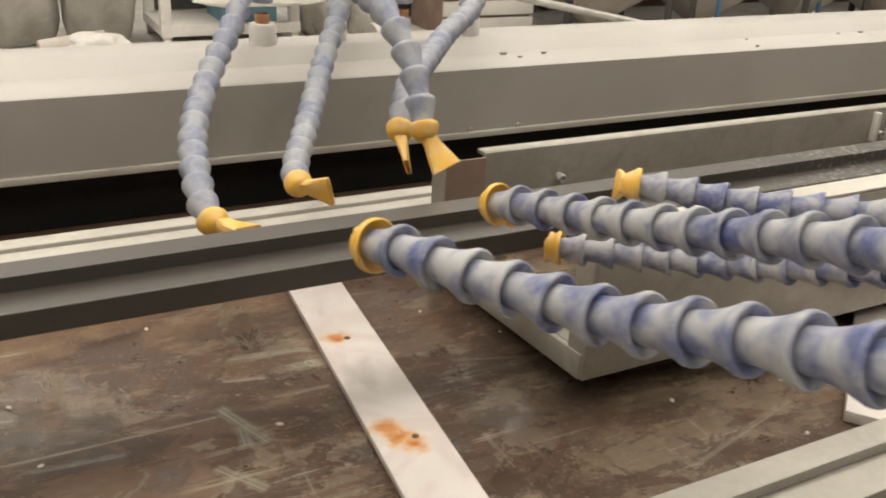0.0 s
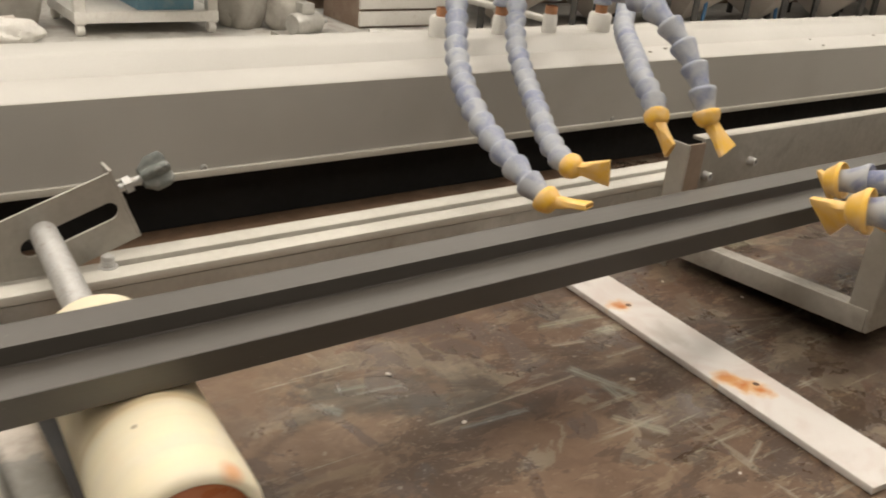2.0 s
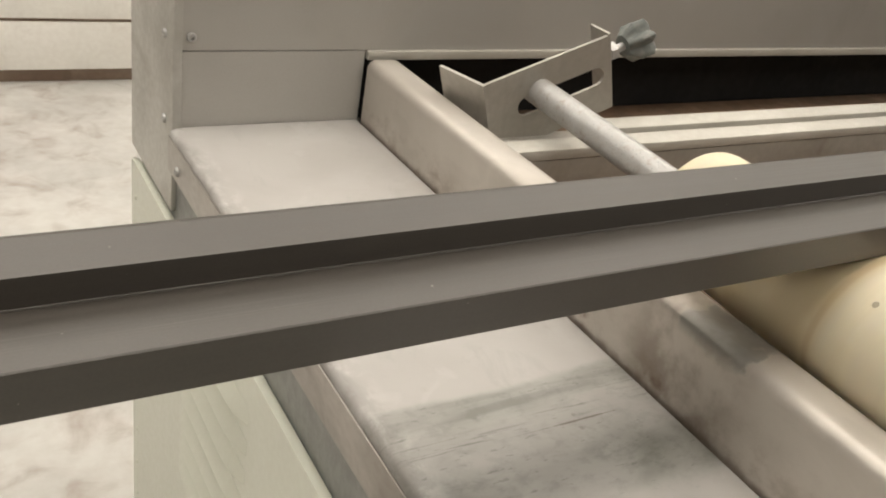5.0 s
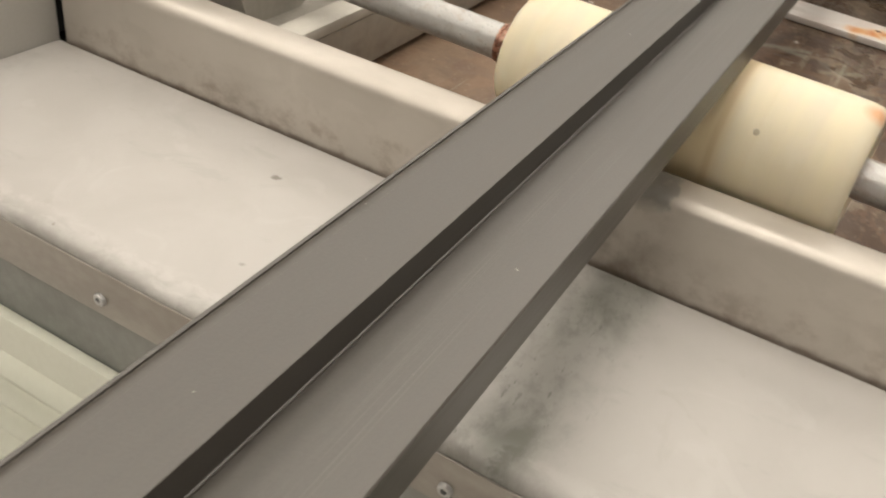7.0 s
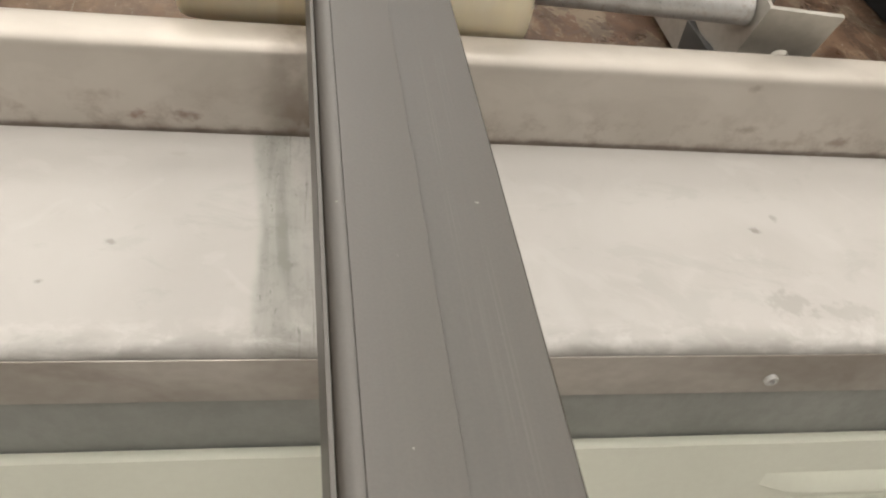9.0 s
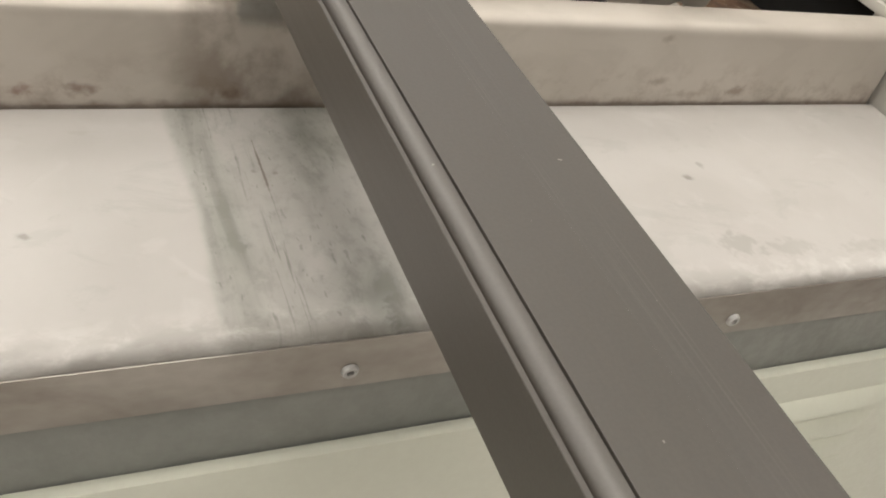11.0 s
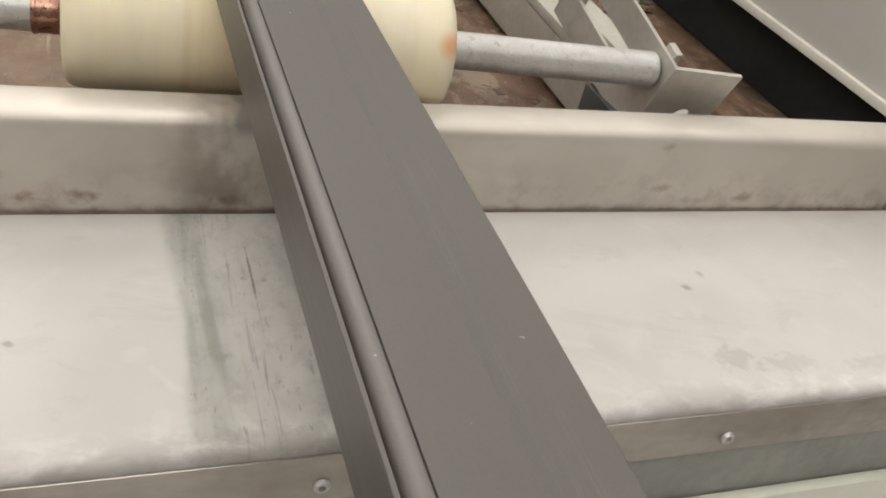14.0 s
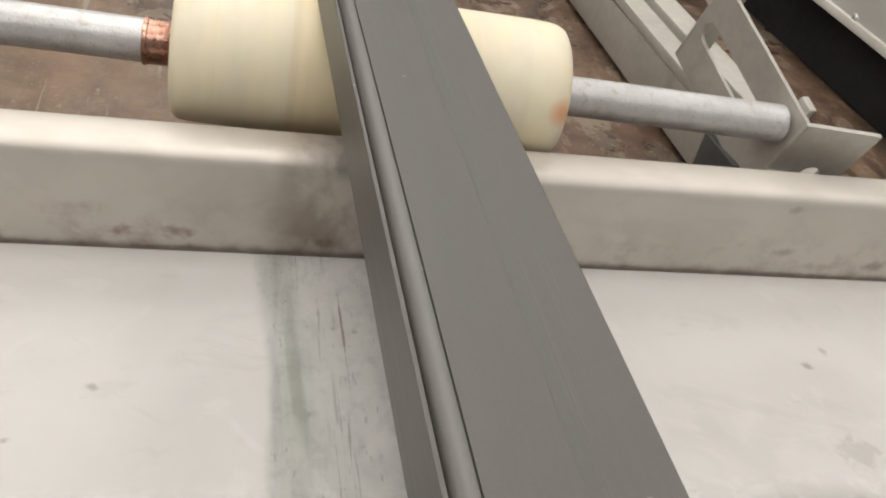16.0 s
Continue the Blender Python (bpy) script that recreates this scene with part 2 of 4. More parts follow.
        dx = maths(nt, "MULTIPLY", maths(nt, "SUBTRACT", sep.outputs[0], mx), sx)
        dy = maths(nt, "MULTIPLY", maths(nt, "SUBTRACT", sep.outputs[1], my), sy)
        d = maths(nt, "SQRT", maths(nt, "ADD", maths(nt, "MULTIPLY", dx, dx), maths(nt, "MULTIPLY", dy, dy)))
        d = maths(nt, "MULTIPLY_ADD", rag, 0.0035, d)
        c = mix(nt, maths(nt, "MULTIPLY", ramp(d, 0.0055, 0.0030), strength), c, (0.17, 0.15, 0.125))
    nt.links.new(c, b.inputs["Base Color"])
    nt.links.new(maths(nt, "SUBTRACT", maths(nt, "MULTIPLY_ADD", haze, 0.12, 0.46), maths(nt, "MULTIPLY", stain, 0.12)), b.inputs["Roughness"])
    b.inputs["Metallic"].default_value = 0.0
    b.inputs["Specular IOR Level"].default_value = 0.45
    bump(nt, b, haze, 0.05, 0.001)
    return m


def ridge_material():
    """dull steel with rusty grime creeping along the lower edge of the face"""
    m, nt, b = nodes_of("grimy_ridge_steel")
    o = coords(nt)
    sep = nt.nodes.new("ShaderNodeSeparateXYZ")
    nt.links.new(o, sep.inputs[0])
    patches = noise_fac(nt, coords(nt, (1, 1, 1.2)), 42, 8, 0.46, 0.70, 0.0, 0.66)
    low = nt.nodes.new("ShaderNodeMapRange")
    low.interpolation_type = "SMOOTHSTEP"
    low.inputs["From Min"].default_value, low.inputs["From Max"].default_value = 0.045, 0.004
    nt.links.new(sep.outputs[2], low.inputs[0])
    grime = maths(nt, "MULTIPLY", patches, low.outputs[0])
    haze = noise_fac(nt, o, 9, 5, 0.3, 0.7)
    ragged = noise_fac(nt, o, 130, 5, 0.15, 0.85)

    def near_to(value, far, close):
        r = nt.nodes.new("ShaderNodeMapRange")
        r.interpolation_type = "SMOOTHSTEP"
        r.inputs["From Min"].default_value, r.inputs["From Max"].default_value = far, close
        nt.links.new(value, r.inputs[0])
        return r.outputs[0]
    c = mix(nt, haze, (0.58, 0.54, 0.49), (0.52, 0.48, 0.43))
    c = mix(nt, maths(nt, "MULTIPLY", grime, 0.42), c, (0.21, 0.15, 0.11))
    crust = nt.nodes.new("ShaderNodeMapRange")
    crust.inputs["From Min"].default_value, crust.inputs["From Max"].default_value = 0.0075, 0.0025
    nt.links.new(maths(nt, "MULTIPLY_ADD", noise_fac(nt, o, 60, 5, 0.2, 0.8), 0.006, sep.outputs[2]), crust.inputs[0])
    c = mix(nt, maths(nt, "MULTIPLY", crust.outputs[0], 0.55), c, (0.19, 0.125, 0.09))
    worn = noise_fac(nt, coords(nt, (1, 0.6, 1)), 30, 6, 0.50, 0.62, 0.4)
    c = mix(nt, maths(nt, "MULTIPLY", worn, 0.16), c, (0.36, 0.33, 0.29))
    run = nt.nodes.new("ShaderNodeMapRange")
    run.interpolation_type = "SMOOTHSTEP"
    run.inputs["From Min"].default_value, run.inputs["From Max"].default_value = 0.062, 0.020
    nt.links.new(maths(nt, "ABSOLUTE", maths(nt, "ADD", sep.outputs[1], -0.010)), run.inputs[0])
    blots = noise_fac(nt, o, 34, 6, 0.35, 0.62, 0.1)
    c = mix(nt, maths(nt, "MULTIPLY", run.outputs[0], maths(nt, "MULTIPLY_ADD", blots, 0.52, 0.10)), c, (0.18, 0.132, 0.098))
    wet = nt.nodes.new("ShaderNodeVectorMath")
    wet.operation = "DISTANCE"
    nt.links.new(o, wet.inputs[0])
    wet.inputs[1].default_value = (0.016, -0.006, 0.060)
    wr = nt.nodes.new("ShaderNodeMapRange")
    wr.interpolation_type = "SMOOTHSTEP"
    wr.inputs["From Min"].default_value, wr.inputs["From Max"].default_value = 0.040, 0.030
    nt.links.new(maths(nt, "MULTIPLY_ADD", blots, 0.022, wet.outputs["Value"]), wr.inputs[0])
    c = mix(nt, maths(nt, "MULTIPLY", maths(nt, "MULTIPLY", wr.outputs[0], near_to(sep.outputs[2], 0.046, 0.056)), 0.6), c, (0.15, 0.155, 0.145))
    # single rusty marks and scuffs along the foot and the shoulder
    for my, mz, sy, sz, strength, tone in ((0.127, 0.009, 0.8, 1.0, 0.8, (0.20, 0.085, 0.05)), (0.099, 0.011, 0.45, 1.0, 0.75, (0.17, 0.085, 0.055)), (0.146, 0.024, 0.4, 1.2, 0.4, (0.26, 0.20, 0.15)),
                                           (0.024, 0.009, 0.5, 0.9, 0.7, (0.14, 0.085, 0.06)), (-0.259, 0.050, 0.7, 1.6, 0.55, (0.24, 0.19, 0.15)), (-0.263, 0.018, 0.5, 1.1, 0.5, (0.22, 0.16, 0.12)),
                                           (-0.337, 0.010, 0.5, 0.9, 0.65, (0.20, 0.12, 0.08)), (-0.300, 0.008, 0.35, 1.2, 0.45, (0.24, 0.16, 0.11)), (0.205, 0.013, 0.35, 1.0, 0.5, (0.23, 0.15, 0.11)), (0.300, 0.012, 0.4, 1.0, 0.5, (0.23, 0.15, 0.11))):
        dy = maths(nt, "MULTIPLY", maths(nt, "SUBTRACT", sep.outputs[1], my), sy)
        dz = maths(nt, "MULTIPLY", maths(nt, "SUBTRACT", sep.outputs[2], mz), sz)
        d = maths(nt, "SQRT", maths(nt, "ADD", maths(nt, "MULTIPLY", dy, dy), maths(nt, "MULTIPLY", dz, dz)))
        d = maths(nt, "MULTIPLY_ADD", ragged, 0.007, d)
        c = mix(nt, maths(nt, "MULTIPLY", near_to(d, 0.0095, 0.0030), 0.85 * strength), c, tone)
    nt.links.new(c, b.inputs["Base Color"])
    nt.links.new(maths(nt, "MULTIPLY_ADD", haze, 0.12, 0.31), b.inputs["Roughness"])
    b.inputs["Metallic"].default_value = 0.3
    return m


def bed_material():
    """water-stained brown board with pale slurry streaks and wet patches"""
    m, nt, b = nodes_of("stained_bed_board")
    o = coords(nt)
    big = noise_fac(nt, o, 2.6, 6, 0.38, 0.60, 0.8)
    ragged = noise_fac(nt, coords(nt, (1, 1.6, 1), (0, 0, 0.3)), 6.5, 9, 0.545, 0.558, 0.5, 0.66)
    dark = noise_fac(nt, coords(nt, (1.3, 1, 1), (0, 0, 0.5)), 10.5, 9, 0.540, 0.552, 0.5, 0.64)
    grain = noise_fac(nt, o, 38, 6, 0.3, 0.7)
    scr = noise_fac(nt, coords(nt, (1.5, 30, 4), (0, 0, 0.15)), 3.6, 7, 0.605, 0.630, 0.15, 0.66)
    scr2 = noise_fac(nt, coords(nt, (26, 2.2, 4), (0, 0, 0.55)), 3.0, 7, 0.625, 0.650, 0.15, 0.66)
    where = noise_fac(nt, o, 4.2, 3, 0.45, 0.60)
    grit = noise_fac(nt, o, 110, 2, 0.70, 0.74)
    c = mix(nt, big, (0.108, 0.060, 0.037), (0.172, 0.112, 0.072))
    sep = nt.nodes.new("ShaderNodeSeparateXYZ")
    nt.links.new(o, sep.inputs[0])

    def ramp(value, lo, hi):
        r = nt.nodes.new("ShaderNodeMapRange")
        r.interpolation_type = "SMOOTHSTEP"
        r.inputs["From Min"].default_value, r.inputs["From Max"].default_value = lo, hi
        nt.links.new(value, r.inputs[0])
        return r.outputs[0]
    # a paler, dried-out zone near the outfeed end, with a dark tide line round it (x is counted from 0.5 m)
    tide = maths(nt, "SUBTRACT", maths(nt, "MULTIPLY_ADD", sep.outputs[0], 0.56, 0.2306), sep.outputs[1])
    tide = maths(nt, "MULTIPLY_ADD", noise_fac(nt, o, 5.0, 3, 0.0, 1.0), 0.09, maths(nt, "ADD", tide, -0.045))
    mottled = noise_fac(nt, o, 11, 8, 0.25, 0.75, 0.8, 0.7)
    pale = ramp(tide, 0.004, -0.035)
    line = ramp(maths(nt, "ABSOLUTE", maths(nt, "ADD", tide, -0.006)), 0.010, 0.002)
    half = ramp(maths(nt, "MULTIPLY_ADD", mottled, 0.10, tide), 0.22, 0.0)
    c = mix(nt, maths(nt, "MULTIPLY", half, 0.22), c, (0.225, 0.150, 0.096))
    c = mix(nt, maths(nt, "MULTIPLY", pale, 0.5), c, (0.215, 0.140, 0.090))
    c = mix(nt, maths(nt, "MULTIPLY", line, 0.55), c, (0.070, 0.043, 0.028))
    calm = maths(nt, "MULTIPLY_ADD", pale, -0.7, 1.0)
    ragged = maths(nt, "MULTIPLY", ragged, calm)
    dark = maths(nt, "MULTIPLY", dark, calm)
    mottle = noise_fac(nt, coords(nt, (1, 1.3, 1)), 24, 8, 0.46, 0.60, 0.6, 0.7)
    swirl = noise_fac(nt, coords(nt, (1.2, 1, 1), (0, 0, -0.4)), 7.0, 5, 0.49, 0.515, 2.6, 0.5)
    east = ramp(sep.outputs[0], 0.10, 0.24)
    c = mix(nt, maths(nt, "MULTIPLY", ragged, 0.72), c, (0.205, 0.168, 0.122))
    c = mix(nt, maths(nt, "MULTIPLY", dark, 0.72), c, (0.058, 0.032, 0.021))
    c = mix(nt, maths(nt, "MULTIPLY", mottle, 0.34), c, (0.070, 0.040, 0.026))
    flake = noise_fac(nt, coords(nt, (1.0, 3.2, 1), (0, 0, 0.12)), 16, 8, 0.54, 0.60, 0.3, 0.72)
    c = mix(nt, maths(nt, "MULTIPLY", maths(nt, "MULTIPLY", flake, calm), 0.55), c, (0.25, 0.185, 0.125))
    c = mix(nt, maths(nt, "MULTIPLY", maths(nt, "MULTIPLY", swirl, east), 0.45), c, (0.17, 0.135, 0.098))
    c = mix(nt, maths(nt, "MULTIPLY", grain, 0.2), c, (0.085, 0.056, 0.038))
    c = mix(nt, maths(nt, "MULTIPLY", maths(nt, "MULTIPLY", scr, where), 0.7), c, (0.30, 0.28, 0.22))
    c = mix(nt, maths(nt, "MULTIPLY", maths(nt, "MULTIPLY", scr2, where), 0.5), c, (0.28, 0.255, 0.21))
    soaked = noise_fac(nt, coords(nt, (1.0, 2.0, 1), (0, 0, -0.35)), 11, 10, 0.51, 0.535, 0.5, 0.74)
    c = mix(nt, maths(nt, "MULTIPLY", maths(nt, "MULTIPLY", soaked, ramp(tide, 0.02, 0.14)), 0.62), c, (0.046, 0.029, 0.020))
    # single marks: a dark wet patch, splash-box shade painted from x 0.60 to 0.90, wiped slurry smears and long
    # scratches
    rag = noise_fac(nt, o, 85, 5, 0.15, 0.85)
    sand = noise_fac(nt, o, 330, 3, 0.60, 0.68)
    c = mix(nt, maths(nt, "MULTIPLY", maths(nt, "MULTIPLY", sand, noise_fac(nt, o, 12, 4, 0.40, 0.62)), 0.5), c, (0.30, 0.24, 0.175))
    for ax, ay, bx, by, wide, strength, tone in ((0.295, 0.050, 0.350, 0.030, 0.013, 0.8, (0.042, 0.027, 0.019)), (0.360, 0.056, 0.405, 0.036, 0.012, 0.8, (0.042, 0.027, 0.019)), (0.440, 0.082, 0.505, 0.052, 0.015, 0.75, (0.050, 0.030, 0.020)), (0.320, 0.010, 0.420, -0.012, 0.014, 0.7, (0.045, 0.030, 0.022)), (0.345, 0.160, 0.470, 0.120, 0.012, 0.6, (0.060, 0.033, 0.022)), (0.22, 0.100, 0.42, 0.020, 0.046, 0.8, (0.054, 0.045, 0.035)), (0.245, 0.085, 0.262, 0.060, 0.006, 0.5, (0.19, 0.21, 0.19)), (0.270, 0.092, 0.300, 0.088, 0.004, 0.5, (0.24, 0.25, 0.21)), (0.285, 0.080, 0.330, 0.074, 0.003, 0.5, (0.26, 0.26, 0.22)), (0.427, 0.040, 0.565, -0.007, 0.024, 0.7, (0.050, 0.034, 0.025)), (0.60, -0.08, 0.90, -0.11, 0.05, 0.55, (0.055, 0.038, 0.027)),
                                                 (0.506, 0.101, 0.587, 0.091, 0.0065, 0.75, (0.29, 0.275, 0.205)), (0.548, 0.067, 0.590, 0.063, 0.0085, 0.7, (0.29, 0.275, 0.205)),
                                                 (0.481, 0.028, 0.509, -0.038, 0.0075, 0.75, (0.27, 0.275, 0.235)), (0.492, -0.004, 0.490, -0.036, 0.007, 0.65, (0.26, 0.265, 0.225)),
                                                 (0.459, -0.050, 0.491, -0.093, 0.0075, 0.7, (0.30, 0.275, 0.21)), (0.315, 0.013, 0.478, 0.015, 0.0022, 0.6, (0.30, 0.27, 0.21)),
                                                 (0.529, 0.025, 0.582, 0.024, 0.0035, 0.6, (0.29, 0.26, 0.20)), (0.495, 0.066, 0.534, 0.058, 0.0035, 0.7, (0.32, 0.28, 0.22)),
                                                 (0.334, -0.002, 0.403, -0.007, 0.004, 0.45, (0.24, 0.26, 0.25)), (0.515, -0.151, 0.552, -0.136, 0.0035, 0.65, (0.33, 0.30, 0.24)),
                                                 (0.70, 0.02, 0.86, -0.03, 0.003, 0.4, (0.26, 0.22, 0.17)), (0.80, -0.20, 0.95, -0.16, 0.004, 0.5, (0.28, 0.25, 0.20))):
        length, turn = math.hypot(bx - ax, by - ay), math.atan2(by - ay, bx - ax)
        ca, sa, mx, my = math.cos(turn), math.sin(turn), (ax + bx) / 2 - 0.5, (ay + by) / 2
        u = maths(nt, "MULTIPLY_ADD", sep.outputs[0], ca, maths(nt, "MULTIPLY_ADD", sep.outputs[1], sa, -mx * ca - my * sa))
        v = maths(nt, "MULTIPLY_ADD", sep.outputs[0], -sa, maths(nt, "MULTIPLY_ADD", sep.outputs[1], ca, mx * sa - my * ca))
        over = maths(nt, "MAXIMUM", maths(nt, "ADD", maths(nt, "ABSOLUTE", u), wide - length / 2), 0.0)
        d = maths(nt, "DIVIDE", maths(nt, "MAXIMUM", over, maths(nt, "ABSOLUTE", v)), wide)
        d = maths(nt, "MULTIPLY_ADD", rag, 0.9, d)
        bristle = nt.nodes.new("ShaderNodeCombineXYZ")
        nt.links.new(maths(nt, "MULTIPLY", u, 9.0), bristle.inputs[0])
        nt.links.new(maths(nt, "MULTIPLY", v, 420.0 if wide < 0.02 else 30.0), bristle.inputs[1])
        hairs = noise_fac(nt, bristle.outputs[0], 1.0, 4, 0.36, 0.58)
        c = mix(nt, maths(nt, "MULTIPLY", maths(nt, "MULTIPLY", ramp(d, 1.5, 0.7), maths(nt, "MULTIPLY_ADD", hairs, 0.75, 0.25)), strength), c, tone)
    c = mix(nt, maths(nt, "MULTIPLY", grit, 0.4), c, (0.34, 0.30, 0.25))
    nt.links.new(c, b.inputs["Base Color"])
    nt.links.new(maths(nt, "MULTIPLY_ADD", dark, -0.22, maths(nt, "MULTIPLY_ADD", ragged, -0.12, maths(nt, "MULTIPLY_ADD", grain, 0.15, 0.48))), b.inputs["Roughness"])
    b.inputs["Specular IOR Level"].default_value = 0.35
    bump(nt, b, maths(nt, "ADD", ragged, grain), 0.25, 0.0012)
    return m


def strip_material(spots):
    """white marble with rust spread round the nail heads"""
    m, nt, b = nodes_of("rust_stained_marble")
    o = coords(nt)
    veins = noise_fac(nt, o, 14, 6, 0.4, 0.7, 1.5)
    c = mix(nt, veins, (0.68, 0.645, 0.62), (0.61, 0.54, 0.51))
    dirt = noise_fac(nt, o, 9, 5, 0.60, 0.75, 0.8)
    c = mix(nt, maths(nt, "MULTIPLY", dirt, 0.5), c, (0.34, 0.30, 0.26))
    edge = noise_fac(nt, o, 55, 5, 0.2, 0.8)
    for (x, y, z), size in spots:
        d = nt.nodes.new("ShaderNodeVectorMath")
        d.operation = "DISTANCE"
        nt.links.new(o, d.inputs[0])
        d.inputs[1].default_value = (x, y, z)
        r = nt.nodes.new("ShaderNodeMapRange")
        r.interpolation_type = "SMOOTHSTEP"
        r.inputs["From Min"].default_value, r.inputs["From Max"].default_value = size, size * 0.15
        nt.links.new(maths(nt, "MULTIPLY_ADD", edge, size * 0.7, maths(nt, "SUBTRACT", d.outputs["Value"], size * 0.30)), r.inputs[0])
        c = mix(nt, maths(nt, "POWER", r.outputs[0], 0.6), c, mix(nt, r.outputs[0], (0.70, 0.46, 0.20), (0.52, 0.15, 0.012)))
    nt.links.new(c, b.inputs["Base Color"])
    b.inputs["Roughness"].default_value = 0.4
    return m


def roller_material():
    m, nt, b = nodes_of("cream_nylon")
    o = coords(nt)
    a = noise_fac(nt, coords(nt, (1, 1, 5)), 10, 5, 0.3, 0.7)
    ring = noise_fac(nt, coords(nt, (0.4, 0.4, 40)), 2.5, 4, 0.55, 0.75)
    c = mix(nt, a, (0.73, 0.655, 0.475), (0.67, 0.605, 0.47))
    c = mix(nt, maths(nt, "MULTIPLY", noise_fac(nt, o, 38, 5, 0.52, 0.72, 0.5), 0.35), c, (0.74, 0.69, 0.57))
    c = mix(nt, maths(nt, "MULTIPLY", ring, 0.14), c, (0.50, 0.38, 0.23))
    nt.links.new(c, b.inputs["Base Color"])
    axis = nt.nodes.new("ShaderNodeSeparateXYZ")
    nt.links.new(o, axis.inputs[0])
    for centre, half, soft, strength, tone in ((0.0, 0.037, 0.010, 0.45, (0.66, 0.50, 0.24)), (-0.0375, 0.0006, 0.0030, 0.35, (0.45, 0.30, 0.15)), (0.042, 0.0006, 0.0030, 0.25, (0.48, 0.35, 0.19))):
        br = nt.nodes.new("ShaderNodeMapRange")
        br.interpolation_type = "SMOOTHSTEP"
        br.inputs["From Min"].default_value, br.inputs["From Max"].default_value = half + soft, half
        nt.links.new(maths(nt, "ABSOLUTE", maths(nt, "ADD", axis.outputs[2], -centre)), br.inputs[0])
        c = mix(nt, maths(nt, "MULTIPLY", maths(nt, "MULTIPLY", br.outputs[0], maths(nt, "MULTIPLY_ADD", a, 0.5, 0.5)), strength), c, tone)
    smear = nt.nodes.new("ShaderNodeVectorMath")
    smear.operation = "DISTANCE"
    nt.links.new(o, smear.inputs[0])
    smear.inputs[1].default_value = (-0.0330, 0.0240, -0.109)
    rr = nt.nodes.new("ShaderNodeMapRange")
    rr.inputs["From Min"].default_value, rr.inputs["From Max"].default_value = 0.010, 0.003
    nt.links.new(smear.outputs["Value"], rr.inputs[0])
    c = mix(nt, maths(nt, "MULTIPLY", rr.outputs[0], 0.7), c, (0.62, 0.25, 0.08))
    nt.links.new(c, b.inputs["Base Color"])
    b.inputs["Roughness"].default_value = 0.5
    b.inputs["Subsurface Weight"].default_value = 0.15
    b.inputs["Subsurface Radius"].default_value = (0.006, 0.004, 0.002)
    return m


def hose_material(name, dust, blue, pale):
    """blue hose plastic under a coat of pale stone dust, thicker on some links than on others"""
    m, nt, b = nodes_of(name)
    o = coords(nt)
    info = nt.nodes.new("ShaderNodeObjectInfo")
    shift = nt.nodes.new("ShaderNodeVectorMath")
    shift.operation = "ADD"
    nt.links.new(o, shift.inputs[0])
    cmb = nt.nodes.new("ShaderNodeCombineXYZ")
    nt.links.new(maths(nt, "MULTIPLY", info.outputs["Random"], 7.0), cmb.inputs[0])
    nt.links.new(cmb.outputs[0], shift.inputs[1])
    f = noise_fac(nt, shift.outputs[0], 48, 5, 0.34, 0.66, 0.4)
    g = noise_fac(nt, shift.outputs[0], 260, 2, 0.3, 0.7)
    d = maths(nt, "ADD", f, maths(nt, "MULTIPLY_ADD", info.outputs["Random"], 0.45, dust))
    cl = nt.nodes.new("ShaderNodeClamp")
    nt.links.new(d, cl.inputs[0])
    c = mix(nt, cl.outputs[0], blue, pale)
    c = mix(nt, maths(nt, "MULTIPLY", g, 0.2), c, (0.48, 0.49, 0.51))
    nt.links.new(c, b.inputs["Base Color"])
    nt.links.new(maths(nt, "MULTIPLY_ADD", cl.outputs[0], 0.3, 0.4), b.inputs["Roughness"])
    return m


BARM, DECKM, RIDGEM, BEDM = bar_material(), deck_material(), ridge_material(), bed_material()
ROLLM = roller_material()
HOSEM, HOSEM2 = hose_material("dusty_blue_plastic", -0.10, (0.20, 0.23, 0.35), (0.39, 0.41, 0.45)), hose_material("wiped_blue_plastic", -0.16, (0.10, 0.125, 0.29), (0.455, 0.465, 0.48))
SMUDGE = surface("smudged_nylon", (0.46, 0.40, 0.29), (0.36, 0.32, 0.24), (0.18, 0.16, 0.13), 0.6, 0, 200, 500, 0.4)
ORANGE = surface("orange_core", (0.46, 0.15, 0.06), (0.36, 0.10, 0.04), (0.58, 0.30, 0.10), 0.32, 0, 26, 120, 0.7, dirt_scale=30)

# ---------------------------------------------------------------- builders
WORLD = {}


def thing(name, at, label, category, group="", kind="", turn=(0, 0, 0)):
    ob = new(name)
    m = pose(*at, *turn)
    ob.matrix_world = m
    ob.empty_display_size = 0.02
    WORLD[ob] = m
    return tagged(ob, label, category, group, kind)


def finish(bm, name, material, smooth=True):
    bmesh.ops.recalc_face_normals(bm, faces=bm.faces)
    me = bpy.data.meshes.new(name)
    bm.to_mesh(me)
    bm.free()
    me.materials.append(material)
    if smooth:
        for p in me.polygons:
            p.use_smooth = True
        me.set_sharp_from_angle(angle=radians(35))
    return me


def part(name, bm, material, parent, label=""):
    """links a bmesh, made in world metres, as one mesh under its thing"""
    me = finish(bm, name, material)
    m = WORLD[parent]
    me.transform(m.inverted())
    ob = new(name, me)
    ob.parent = parent
    WORLD[ob] = m
    return tagged(ob, label)


def piece(name, me, parent, m, label=""):
    """one more object on a shared mesh, at the world pose m"""
    ob = new(name, me)
    ob.parent = parent
    ob.matrix_basis = WORLD[parent].inverted() @ m
    WORLD[ob] = m
    return tagged(ob, label)


